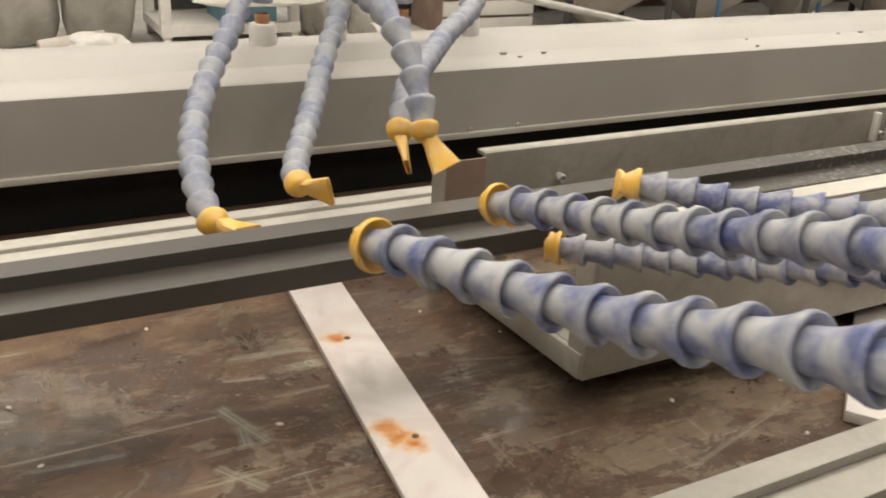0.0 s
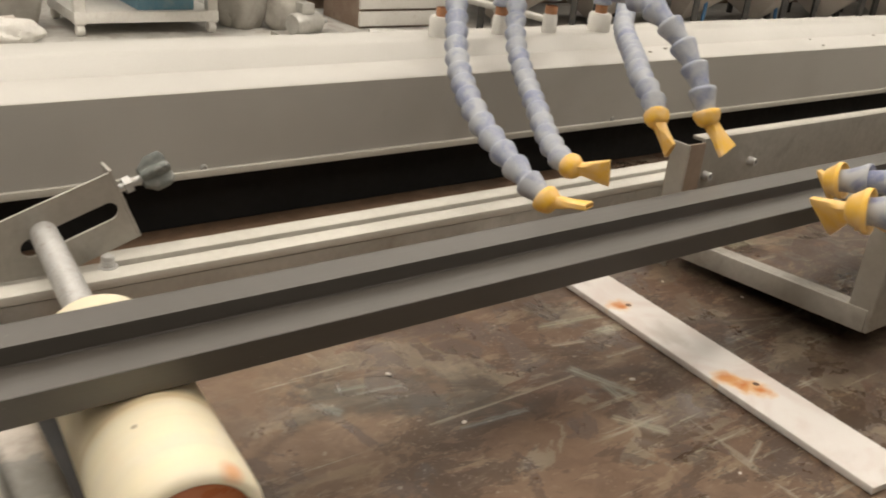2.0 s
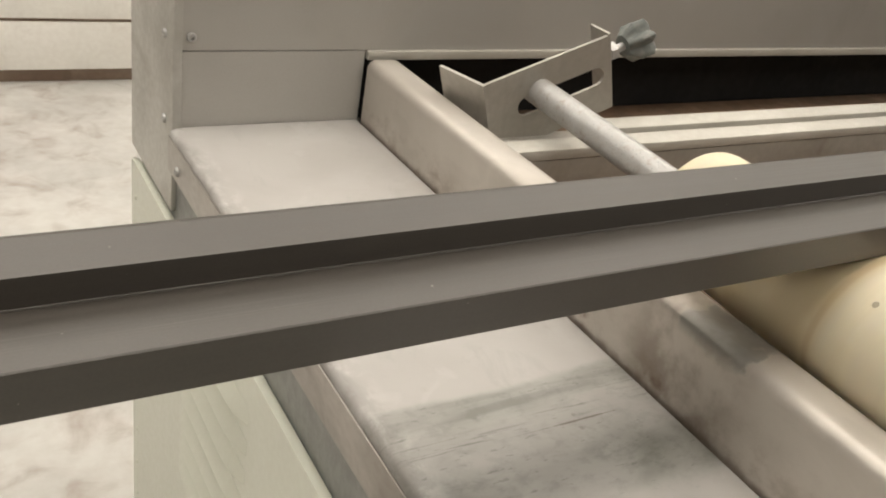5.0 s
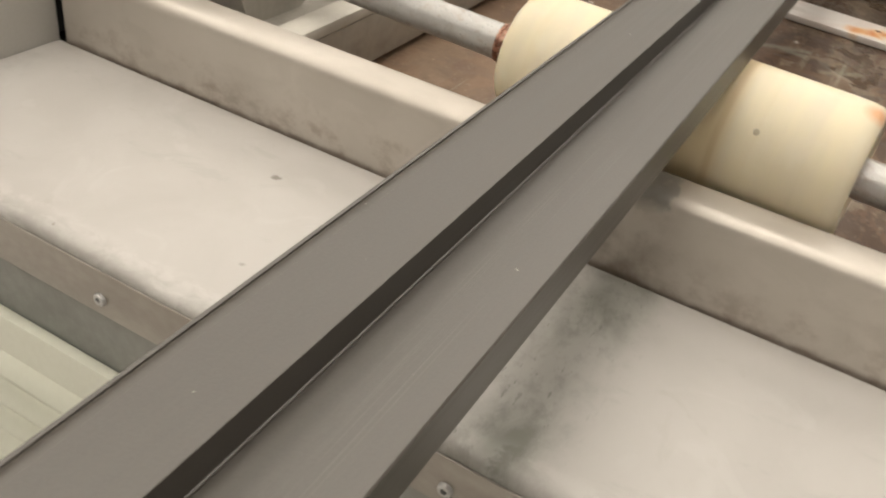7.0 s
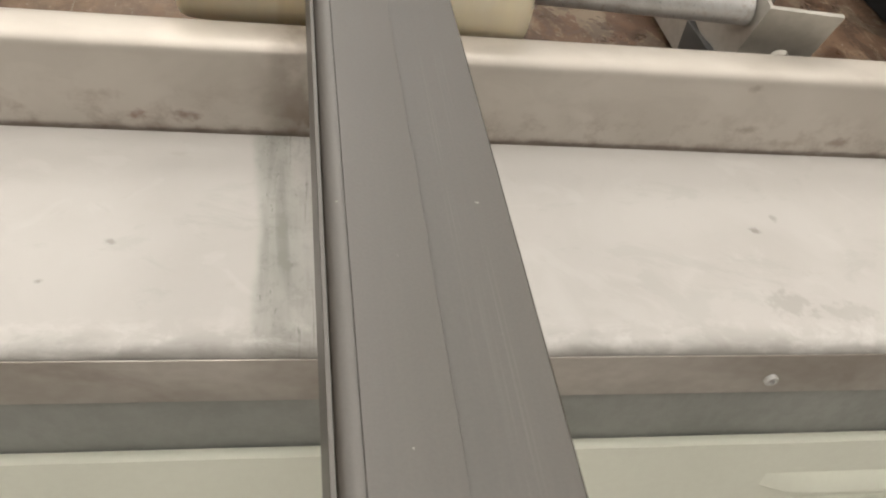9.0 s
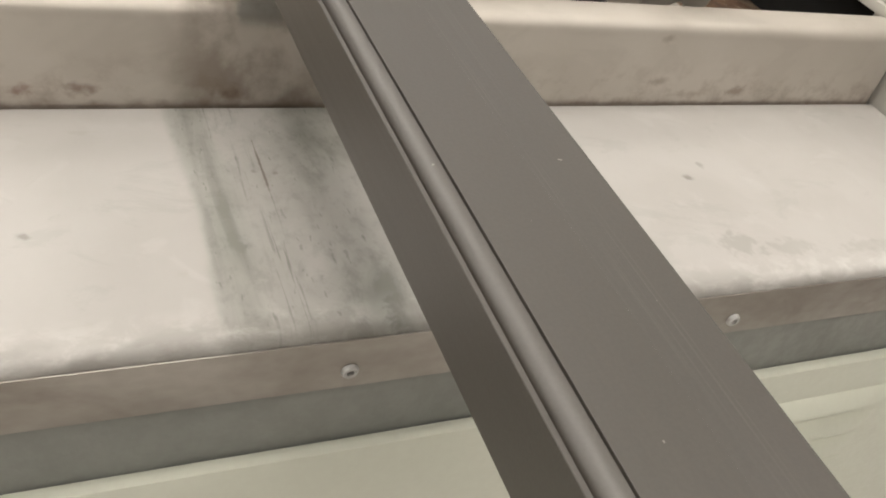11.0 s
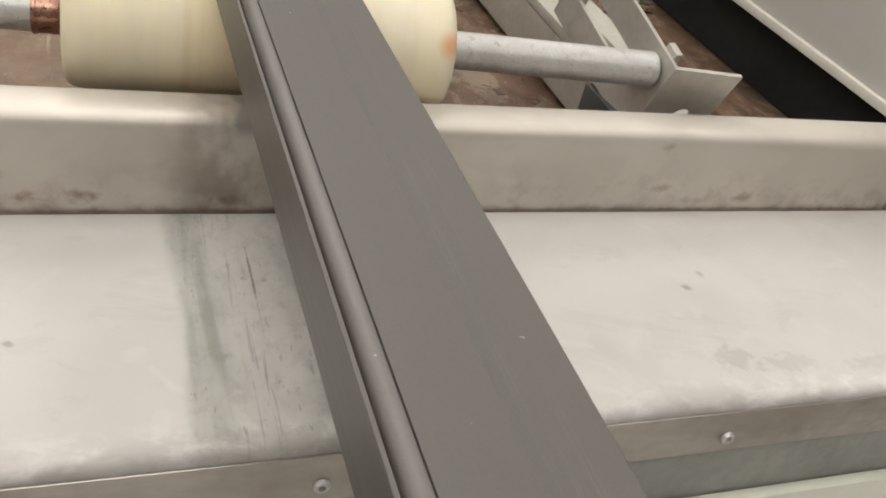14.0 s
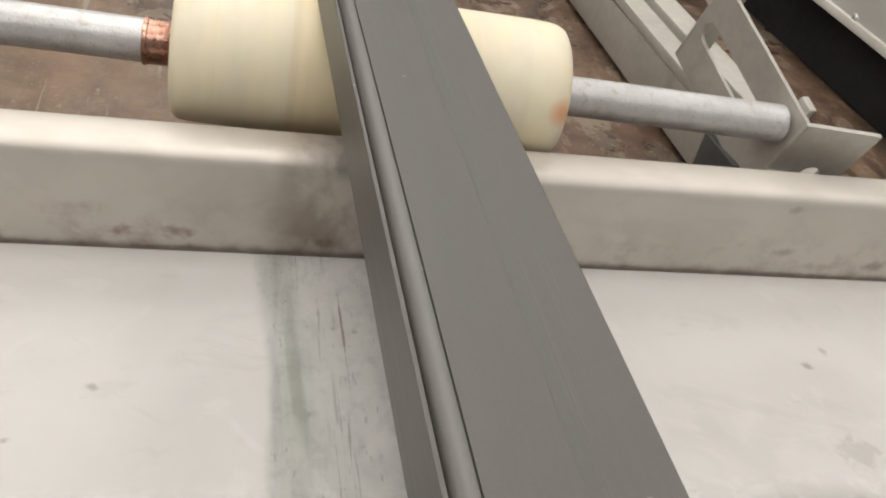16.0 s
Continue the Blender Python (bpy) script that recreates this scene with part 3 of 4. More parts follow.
def single(name, bm, material, at, label, category, group="", kind=""):
    me = finish(bm, name, material)
    m = pose(*at)
    me.transform(m.inverted())
    ob = new(name, me)
    ob.matrix_world = m
    WORLD[ob] = m
    return tagged(ob, label, category, group, kind)


def box(x0, x1, y0, y1, z0, z1, bevel=0.0, m=None, seg=2):
    bm = bmesh.new()
    bmesh.ops.create_cube(bm, size=1, matrix=Matrix.Translation(((x0 + x1) / 2, (y0 + y1) / 2, (z0 + z1) / 2)) @ Matrix.Diagonal((x1 - x0, y1 - y0, z1 - z0, 1)))
    if bevel:
        bmesh.ops.bevel(bm, geom=bm.edges[:], offset=bevel, segments=seg, profile=0.6, affect="EDGES")
    if m is not None:
        bm.transform(m)
    return bm


def join(*bms):
    out = bms[0]
    for b in bms[1:]:
        me = bpy.data.meshes.new("tmp")
        b.to_mesh(me)
        b.free()
        out.from_mesh(me)
        bpy.data.meshes.remove(me)
    return out


def extrude(profile, axis, a, b):
    """a closed outline in the plane across an axis ('x': (y, z), 'y': (x, z), 'z': (x, y)), run from a to b"""
    bm = bmesh.new()

    def put(p, s):
        return {"x": (s, p[0], p[1]), "y": (p[0], s, p[1]), "z": (p[0], p[1], s)}[axis]
    v0 = [bm.verts.new(put(p, a)) for p in profile]
    v1 = [bm.verts.new(put(p, b)) for p in profile]
    n = len(profile)
    for i in range(n):
        bm.faces.new((v0[i], v0[(i + 1) % n], v1[(i + 1) % n], v1[i]))
    bm.faces.new(v0)
    bm.faces.new(v1)
    return bm


def lathe(profile, n=20, m=None):
    """(radius, height) pairs turned round z"""
    bm = bmesh.new()
    rings = []
    for r, h in profile:
        if r < 1e-6:
            rings.append([bm.verts.new((0, 0, h))])
        else:
            rings.append([bm.verts.new((r * math.cos(2 * math.pi * k / n), r * math.sin(2 * math.pi * k / n), h)) for k in range(n)])
    for a, b in zip(rings, rings[1:]):
        for k in range(n):
            q = (k + 1) % n
            if len(a) == 1 and len(b) == 1:
                continue
            if len(a) == 1:
                bm.faces.new((a[0], b[k], b[q]))
            elif len(b) == 1:
                bm.faces.new((a[k], a[q], b[0]))
            else:
                bm.faces.new((a[k], a[q], b[q], b[k]))
    if m is not None:
        bm.transform(m)
    return bm


def aim(at, way):
    """a pose at a place with its z along way"""
    return Matrix.Translation(at) @ Vector(way).to_track_quat("Z", "Y").to_matrix().to_4x4()


def screw_mesh():
    return finish(lathe([(0, -0.0012), (0.0017, -0.0012), (0.0019, 0.0020), (0.0034, 0.0020), (0.0042, 0.0008), (0.0042, -0.0014)], 16), "screw", SHAFTM)


SCREW = screw_mesh()

# ---------------------------------------------------------------- the hall
FLOOR_Z = -0.85
single("floor", box(-7, 13, -6, 9.5, FLOOR_Z - 0.1, FLOOR_Z), PLASTER, (0, 0, FLOOR_Z), "dusty pale concrete workshop floor", "floor", kind="structure")
single("wall_north", box(-7, 13, 9.5, 9.7, FLOOR_Z, 4.2), HALLWALL, (0, 9.5, FLOOR_Z), "plain painted workshop wall", "wall", kind="structure")
single("wall_south", box(-7, 13, -6.2, -6, FLOOR_Z, 4.2), HALLWALL, (0, -6, FLOOR_Z), "plain painted workshop wall", "wall", kind="structure")
single("wall_west", box(-7.2, -7, -6, 9.5, FLOOR_Z, 4.2), HALLWALL, (-7, 0, FLOOR_Z), "plain painted workshop wall", "wall", kind="structure")
single("wall_east", box(13, 13.2, -6, 9.5, FLOOR_Z, 4.2), HALLWALL, (13, 0, FLOOR_Z), "plain painted workshop wall", "wall", kind="structure")
single("ceiling", box(-7.2, 13.2, -6.2, 9.7, 4.2, 4.3), HALLWALL, (0, 0, 4.2), "plain pale workshop roof lining", "ceiling", kind="structure")

PANEL, tnt, tb = nodes_of("roof_light_panel")
tb.inputs["Emission Color"].default_value = (*LAMP_COLOR, 1)
tb.inputs["Emission Strength"].default_value = PANEL_GLOW
# rows x 7.3 and y 7.5 are unseen, added to brighten grazing reflections
for lx in (-3.2, 0.3, 3.8, 7.3):
    for ly in (-3.0, 0.5, 4.0, 7.5):
        lamp = thing("roof_light", (lx, ly, 4.19), "wide white diffusing light panel under the roof", "lamp", "light panels under the roof")
        part("housing", box(lx - 1.26, lx + 1.26, ly - 1.36, ly + 1.36, 4.14, 4.195, 0.01), WHITEP, lamp)
        part("diffuser", box(lx - 1.22, lx + 1.22, ly - 1.32, ly + 1.32, 4.115, 4.1395, 0.004), WHITEP if ly < -1 else PANEL, lamp)
        ceiling_lamp(lx, ly, 4.1, 2.4, 2.6, LAMP_POWER * {-3.0: 1.10, 0.5: 1.47, 4.0: 0.45, 7.5: 0.60}[ly])

# ---------------------------------------------------------------- outfeed tray
X0, YB, YF = -0.175, 0.447, -0.479      # tray's outer edge, its back and front walls
tray = thing("outfeed_tray", (0, 0, 0), "worn dull steel outfeed tray, streaked with grey slurry", "tray")
R = 0.006
lip = [(-0.0018, -0.004), (-0.0018, 0.0)] + [(X0 + R - R * math.sin(a), R * (math.cos(a) - 1)) for a in [radians(d) for d in (0, 22, 45, 68, 90)]] + [(X0, -0.037), (X0 + 0.003, -0.037), (X0 + 0.003, -R), (X0 + R, -0.004)]
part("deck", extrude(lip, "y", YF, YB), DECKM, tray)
part("lip", box(X0 - 0.0012, X0 - 0.0002, YF, YB, -0.0375, -0.0062, 0.0004), LIPM, tray, "bare steel edge strip, smudged brown")
RW, RH, RR = 0.034, 0.060, 0.008
ridge = [(0.0005, -0.003)] + [(0.0005 + RR - RR * math.cos(a), RH - RR + RR * math.sin(a)) for a in [radians(d) for d in (0, 22, 45, 68, 90)]] + [(RW - RR + RR * math.sin(a), RH - RR + RR * math.cos(a)) for a in [radians(d) for d in (0, 30, 60, 90)]] + [(RW, -0.02), (0.0005, -0.02)]
part("ridge", extrude(ridge, "y", YF + 0.003, YB - 0.006), RIDGEM, tray, "rounded steel ridge with rusty grime")
for sy in (0.22, 0.0, -0.225, 0.415):
    piece("screw", SCREW, tray, aim((X0 - 0.0014, sy, -0.026), (-1, 0, 0)))

# end cabinet under the tray
cab = thing("end_cabinet", (-0.19, 0, FLOOR_Z), "pale green sheet-metal end cabinet with pressed louvres", "cabinet")
part("band", box(-0.169, 0.03, -0.60, 0.57, -0.10, -0.022), GREYBAND, cab, "dark grey recessed band")
part("end_panel", box(-0.178, -0.1695, -0.62, 0.578, FLOOR_Z + 0.02, -0.086, 0.003), GREEN, cab)
part("plinth", box(-0.17, 0.03, -0.58, 0.57, FLOOR_Z, FLOOR_Z + 0.06), DARK, cab)


def louvre_mesh():
    bm = bmesh.new()
    pr = [(0, 0.0), (-0.002, -0.002), (-0.007, -0.011), (-0.0075, -0.013), (0, -0.0135)]
    n = 10
    rows = []
    for i in range(n + 1):
        u = i / n
        k = min(1.0, 6 * u, 6 * (1 - u))
        k = math.sin(k * math.pi / 2)
        rows.append([bm.verts.new((x * k, (u - 0.5) * 0.17, z)) for x, z in pr])
    for a, b in zip(rows, rows[1:]):
        for j in range(len(pr) - 1):
            bm.faces.new((a[j], a[j + 1], b[j + 1], b[j]))
    return finish(bm, "louvre", GREEN)


LOUVRE = louvre_mesh()
for ly in (0.295, -0.345):
    for k in range(7):
        piece("louvre", LOUVRE, cab, pose(-0.1782, ly, -0.118 - 0.029 * k))
RIVET = finish(lathe([(0, 0.0016), (0.0015, 0.0014), (0.0028, 0.0)], 10), "rivet", GREEN)
for k in range(12):
    piece("rivet", RIVET, cab, aim((-0.1782, 0.555, -0.12 - 0.05 * k), (-1, 0, 0)))

# ---------------------------------------------------------------- covers along both sides
XE = 3.6


def cover(side, y, label):
    """a folded sheet-metal hood over a side of the bed; side +1 runs back from y, -1 forward"""
    s = side
    c = thing("side_cover", (0.4, y + 0.08 * s, 0.06), label, "machine cover", "machine side covers")
    pts = [(y, 0.0668), (y, 0.1545), (y + 0.003 * s, 0.157), (y + 0.056 * s, 0.163), (y + 0.076 * s, 0.181), (y + 0.084 * s, 0.1835), (y + 0.150 * s, 0.181), (y + 0.150 * s, 0.0668)]
    part("hood", extrude(pts, "x", -0.165, XE), CREAM, c)
    part("bottom_flange", box(0.002, XE, min(y - 0.004 * s, y + 0.02 * s), max(y - 0.004 * s, y + 0.02 * s), 0.0580, 0.0663, 0.001), ALU, c, "pale folded lower edge")
    part("end_wall", box(-0.165, 0.0 if s > 0 else 0.040, min(y - 0.001 * s, y + 0.02 * s), max(y - 0.001 * s, y + 0.02 * s), -0.02, 0.0658), CREAM, c)
    part("end_plate", box(-0.1735, -0.1655, min(y - 0.004 * s, y + 0.145 * s), max(y - 0.004 * s, y + 0.145 * s), -0.079, 0.186, 0.0015), GALV, c, "grey bolted end plate")
    part("curtain", box(0.004 if s > 0 else 0.042, XE, min(y + 0.03 * s, y + 0.034 * s), max(y + 0.03 * s, y + 0.034 * s), -0.012, 0.0606), BLACK, c, "black rubber curtain")
    part("side_panel", box(-0.165, XE, min(y + 0.12 * s, y + 0.14 * s), max(y + 0.12 * s, y + 0.14 * s), FLOOR_Z, 0.0606), GREEN, c)
    for sx, sz in ((-0.158, 0.142), (-0.158, 0.078), (0.30, 0.068), (0.95, 0.069), (1.03, 0.069), (1.9, 0.069)):
        piece("screw", SCREW, c, aim((sx, y - 0.0002 * s, sz), (0, -s, 0)))
    for sz in (0.16, 0.075, 0.0):
        piece("screw", SCREW, c, aim((-0.1737, y + 0.02 * s, sz), (-1, 0, 0)))
    return c


back_cover = cover(1, YB + 0.002, "long cream folded sheet-metal side cover, dusty on top")
front_cover = cover(-1, YF - 0.002, "long cream folded sheet-metal side cover beside the bed")
for k in range(14):
    gx, gy = random.uniform(0.5, 2.6), random.uniform(YB + 0.008, YB + 0.055)
    g = bmesh.new()
    bmesh.ops.create_icosphere(g, subdivisions=1, radius=random.uniform(0.002, 0.005), matrix=pose(gx, gy, 0.1585 + (gy - YB) * 0.1) @ Matrix.Diagonal((1.4, 1, 0.5, 1)))
    single("stone_chip", g, CLOTH, (gx, gy, 0.158), "small stone chip lying on the cover", "stone chip", "chips on the cover")

# ---------------------------------------------------------------- bed and rails
BZ = -0.012
single("bed_board", box(0.072, XE, YF - 0.03, YB + 0.03, BZ - 0.02, BZ), BEDM, (0.5, 0, BZ - 0.02), "brown water-stained bed board with slurry streaks", "machine bed")
single("base_frame", box(RW + 0.002, XE, YF - 0.12, YB + 0.12, FLOOR_Z, BZ - 0.021), DARK, (0.5, 0, FLOOR_Z), "dark closed steel base frame under the bed", "machine frame")


for k in range(22):
    gx, gy = random.uniform(0.25, 1.1), random.uniform(-0.24, 0.2)
    if abs(gx - 0.615) < 0.05:
        continue
    g = bmesh.new()
    r = random.uniform(0.0010, 0.0024)
    bmesh.ops.create_icosphere(g, subdivisions=1, radius=r, matrix=pose(gx, gy, BZ + r * 0.4, 0, 0, 40 * k) @ Matrix.Diagonal((1.6, 1, 0.5, 1)))
    single("stone_chip", g, SLAB, (gx, gy, BZ), "small pale stone chip lying on the bed", "stone chip", "chips on the bed")


def rail(y0, y1, label, top):
    r = thing("guide_rail", (0.055, (y0 + y1) / 2, BZ), label, "guide rail", "guide rails along the bed")
    d = 1 if y1 > y0 else -1
    w = abs(y1 - y0)
    lo, hi = sorted((y0, y1))
    part("body", box(0.050, XE, lo, hi, BZ + 0.006, 0.036, 0.001), STEEL, r, "grey side of the rail")
    # added dark strip, standing in for the black shaded gap below the rail
    part("gap_shade", box(0.054, XE, lo + 0.007, hi - 0.007, BZ + 0.0005, BZ + 0.0056), DARK, r, "dark strip added for the shaded gap under the rail")
    for a0, a1, x0 in ((-0.0008, 0.022, 0.0492), (0.033, w + 0.0008, 0.150)):
        lo, hi = sorted((y0 + d * a0, y0 + d * a1))
        part("strip", box(x0, XE, lo, hi, 0.0364, 0.046, 0.0022), top, r, "pale worn top strip")
    return r


rail(0.262, 0.318, "pale aluminium double guide rail behind the stone bar", ALU)
rail(-0.268, -0.326, "pale aluminium double guide rail on the near side", ALU_DULL)

# ---------------------------------------------------------------- roller on its shaft
AX, AZ, SLOPE = 0.0785, 0.0760, math.atan(0.066)
SKEW = Matrix.Translation((AX, 0, AZ)) @ Matrix.Rotation(-SLOPE, 4, "Z") @ Matrix.Rotation(radians(-90), 4, "X")   # its z runs along the shaft to the back
shaft = thing("shaft", (AX, 0, AZ), "worn grey steel roller shaft with rust specks", "shaft")
part("rod", lathe([(0, -0.268), (0.011, -0.268), (0.012, -0.267), (0.012, 0.323), (0.011, 0.324), (0, 0.324)], 28, SKEW), SHAFTM, shaft)
part("collar", lathe([(0.0121, 0.103), (0.0126, 0.104), (0.0126, 0.120), (0.0133, 0.1205), (0.0133, 0.1225), (0.0121, 0.123)], 28, SKEW), COLLARM, shaft, "rusty copper-brown collar")

roller = thing("roller", (AX, 0, AZ), "cream nylon roller with an orange core, under the stone bar", "roller")
roller.matrix_world = SKEW
WORLD[roller] = SKEW
L, LF = 0.106, 0.113
end_round = [(0.0330, 0.0035), (0.0334, 0.0008), (0.0345, 0.0), (0.0366, 0.0003), (0.0388, 0.0018), (0.0402, 0.0045), (0.0410, 0.0090), (0.0414, 0.020)]
part("sleeve", lathe([(r, -LF + h) for r, h in end_round] + [(r, L - h) for r, h in reversed(end_round)], 64, SKEW), ROLLM, roller)
for s, E in ((-1, LF), (1, L)):
    part("end_disc", lathe([(0.0122, s * (E - 0.008)), (0.0128, s * (E - 0.0025)), (0.0332, s * (E - 0.0022))], 48, SKEW), ORANGE, roller, "orange-brown core disc")
spot = lathe([(0, 0.0416), (0.0014, 0.04155), (0.0026, 0.0410)], 9)
spot.transform(SKEW @ pose(0, 0, -0.057) @ Matrix.Rotation(radians(0), 4, "Z") @ Matrix.Rotation(radians(-90), 4, "X"))
part("pit", spot, SMUDGE, roller, "dark chipped spot")


def bracket(side):
    """slotted folded plate that holds a shaft's end; tilted, with a star knob on a stud"""
    ye = 0.311 if side > 0 else -0.270
    b = thing("shaft_bracket", (0.06, ye, 0.02), "slotted folded steel bracket holding the roller shaft, tilted", "bracket", "shaft brackets")
    T = Matrix.Translation((0.042, ye, 0.088 - 0.004 * (side > 0))) @ Matrix.Rotation(radians(0 if side > 0 else 9), 4, "Z") @ Matrix.Rotation(radians(-19.5), 4, "Y")   # u along the plate, -z down it
    th = 0.003 * side
    n = 8
    slot = []
    sx0, sx1, sz, sr = 0.036, 0.109, -0.034, 0.0085
    outer = [(0, 0), (0.123, 0), (0.123, -0.070), (0, -0.070)]
    for k in range(n + 1):
        a = math.pi / 2 + math.pi * k / n
        slot.append((sx0 + sr * math.cos(a), sz + sr * math.sin(a)))
    for k in range(n + 1):
        a = -math.pi / 2 + math.pi * k / n
        slot.append((sx1 + sr * math.cos(a), sz + sr * math.sin(a)))
    bm = bmesh.new()

    def loop(pts, y):
        vs = [bm.verts.new((x, y, z)) for x, z in pts]
        return vs, [bm.edges.new((vs[i], vs[(i + 1) % len(vs)])) for i in range(len(vs))]
    o0, eo0 = loop(outer, 0)
    s0, es0 = loop(slot, 0)
    bmesh.ops.triangle_fill(bm, edges=eo0 + es0, use_beauty=True)
    ext = bmesh.ops.extrude_face_region(bm, geom=bm.faces[:])
    bmesh.ops.translate(bm, verts=[g for g in ext["geom"] if isinstance(g, bmesh.types.BMVert)], vec=(0, th, 0))
    bm.transform(T)
    part("web", bm, STEEL, b)
    w = 0.052
    fl = bmesh.new()
    hole = [(0.030 + 0.0065 * math.cos(2 * math.pi * k / 14), -0.040 + 0.0065 * math.sin(2 * math.pi * k / 14)) for k in range(14)]
    out2 = [(0, 0), (w, 0.004), (w, -0.070), (0, -0.070)]

    def loop2(pts):
        vs = [fl.verts.new((0, side * y, z)) for y, z in pts]
        return [fl.edges.new((vs[i], vs[(i + 1) % len(vs)])) for i in range(len(vs))]
    bmesh.ops.triangle_fill(fl, edges=loop2(out2) + loop2(hole), use_beauty=True)
    ext = bmesh.ops.extrude_face_region(fl, geom=fl.faces[:])
    bmesh.ops.translate(fl, verts=[g for g in ext["geom"] if isinstance(g, bmesh.types.BMVert)], vec=(-0.003, 0, 0))
    fl.transform(T @ Matrix.Rotation(radians(14 * side), 4, "Z"))
    part("flange", fl, STEEL, b)
    part("lug", box(0.123, 0.126, min(0, side * 0.026), max(0, side * 0.026), -0.070, 0.002, 0.0008, T), STEEL, b)
    part("stud", lathe([(0, 0.0), (0.004, 0.0), (0.004, 0.035), (0, 0.035)], 12, T @ Matrix.Translation((0.126, side * 0.014, -0.024)) @ Matrix.Rotation(radians(90), 4, "Y")), SHAFTM, b)
    part("nut", lathe([(0, 0.006), (0.0085, 0.006), (0.0085, 0.013), (0, 0.013)], 6, T @ Matrix.Translation((0.126, side * 0.014, -0.024)) @ Matrix.Rotation(radians(90), 4, "Y")), SHAFTM, b)
    kn = bmesh.new()
    KT = T @ Matrix.Translation((0.126, side * 0.014, -0.024)) @ Matrix.Rotation(radians(90), 4, "Y")
    prof = []
    for k in range(60):
        a = 2 * math.pi * k / 60
        prof.append((0.0152 + 0.0036 * math.cos(6 * a), a))
    lo = [kn.verts.new((r * math.cos(a), r * math.sin(a), 0.033)) for r, a in prof]
    up = [kn.verts.new((r * math.cos(a), r * math.sin(a), 0.046)) for r, a in prof]
    tp = [kn.verts.new((0.75 * r * math.cos(a), 0.75 * r * math.sin(a), 0.050)) for r, a in prof]
    hub = [kn.verts.new((0.010 * math.cos(a), 0.010 * math.sin(a), 0.023)) for r, a in prof]
    for ra, rb in ((hub, lo), (lo, up), (up, tp)):
        for k in range(60):
            kn.faces.new((ra[k], ra[(k + 1) % 60], rb[(k + 1) % 60], rb[k]))
    kn.faces.new(tp)
    kn.faces.new(hub)
    kn.transform(KT)
    part("star_knob", kn, KNOBM, b, "dusty dark star knob")
    if side > 0:
        part("foot_bolt", lathe([(0, 0.010), (0.005, 0.010), (0.006, 0.008), (0.006, 0.006), (0.0052, 0.0055), (0.006, 0.005), (0.006, 0.003), (0.0052, 0.0025), (0.006, 0.002), (0.006, 0.0), (0.009, 0.0), (0.009, -0.004)], 14, pose(0.145, ye - 0.025, 0.047)), SHAFTM, b)
    else:
        part("tab", box(0.006, 0.018, -0.009, -0.0032, -0.010, 0.004, 0.001, T), STEEL, b)
    # unseen support added for the plate, coloured dark to pass for the shade there
    part("foot", box(0.075, 0.12, min(ye + 0.006, ye - 0.012 * side), max(ye + 0.006, ye - 0.012 * side), BZ + 0.0005, 0.034, 0.001), DARK, b, "foot added under the plate, dark to pass for shade")
    return b


bracket(1)
bracket(-1)

# ---------------------------------------------------------------- the stone bar
ovolo = [(0.0256 + 0.0060 * math.cos(a), 0.1424 + 0.0043 * math.sin(a)) for a in [radians(4 + 82 * k / 9) for k in range(10)]]
bar_profile = [(0.0328, 0.1168), (0.0334, 0.1174), (0.0334, 0.1437), (0.0332, 0.1439), (0.0319, 0.1439), (0.0317, 0.1428)] + ovolo + [
    (0.0253, 0.1467), (0.02525, 0.1462), (0.02490, 0.1462), (0.0249, 0.1473), (0.0248, 0.1474), (0.0001, 0.1474), (0.0, 0.1473), (-0.0002, 0.1361), (-0.0008, 0.1359),
    (-0.0010, 0.1354), (-0.0330, 0.1365), (-0.0336, 0.1360), (-0.0337, 0.1182), (-0.0331, 0.1176)]
bar = thing("stone_bar", (0, 0, 0.1162), "long dark grey honed stone moulding lying on the roller", "stone bar")
part("moulding", extrude(bar_profile, "x", -1.25, 3.2), BARM, bar)

# ---------------------------------------------------------------- marble strip on the bed
NAILS = [((0.621, 0.084, 0), 0.022), ((0.613, -0.084, 0), 0.040)]
SA = Matrix.Translation((0.615, 0.0, BZ)) @ Matrix.Rotation(radians(-4.6), 4, "Z")
strip = thing("marble_strip", (0, 0, BZ), "white marble strip with orange rust stains round its nails", "stone strip")
STRIPM = strip_material([((0.611, 0.086, 0.0075), 0.017), ((0.598, -0.066, 0.0075), 0.018), ((0.602, -0.080, 0.0075), 0.021), ((0.608, -0.092, 0.0075), 0.017)])
part("slab", box(-0.029, 0.029, -0.23, 0.24, 0.0006, 0.0075, 0.0014, SA), STRIPM, strip)
NAIL = finish(lathe([(0, 0.0004), (0.0018, 0.0006), (0.0032, 0.0)], 12), "nail", NAILM)
for (nx, ny, nz), s in NAILS:
    piece("nail", NAIL, strip, pose(nx, ny, BZ + 0.0076))
strip2 = thing("marble_strip", (1.08, -0.16, BZ), "white marble strip lying askew across the bed beside the splash box", "stone strip")
part("slab", box(0, 0.245, -0.066, 0, 0.0006, 0.012, 0.002, Matrix.Translation((0.967, -0.204, BZ)) @ Matrix.Rotation(radians(37.7), 4, "Z")), STRIPM, strip2)

# ---------------------------------------------------------------- splash box round the bar
sb = thing("splash_box", (0.76, 0.04, BZ), "open grey sheet-steel splash box round the stone bar", "splash guard")
BX = 0.764
part("front_panel", box(BX + 0.0012, 2.4, -0.098, -0.095, 0.018, 0.150, 0.001), STEEL, sb)
part("front_fold", box(BX + 0.0012, 2.4, -0.098, -0.070, 0.1503, 0.1530, 0.001), ALU, sb, "pale folded top edge of the panel")
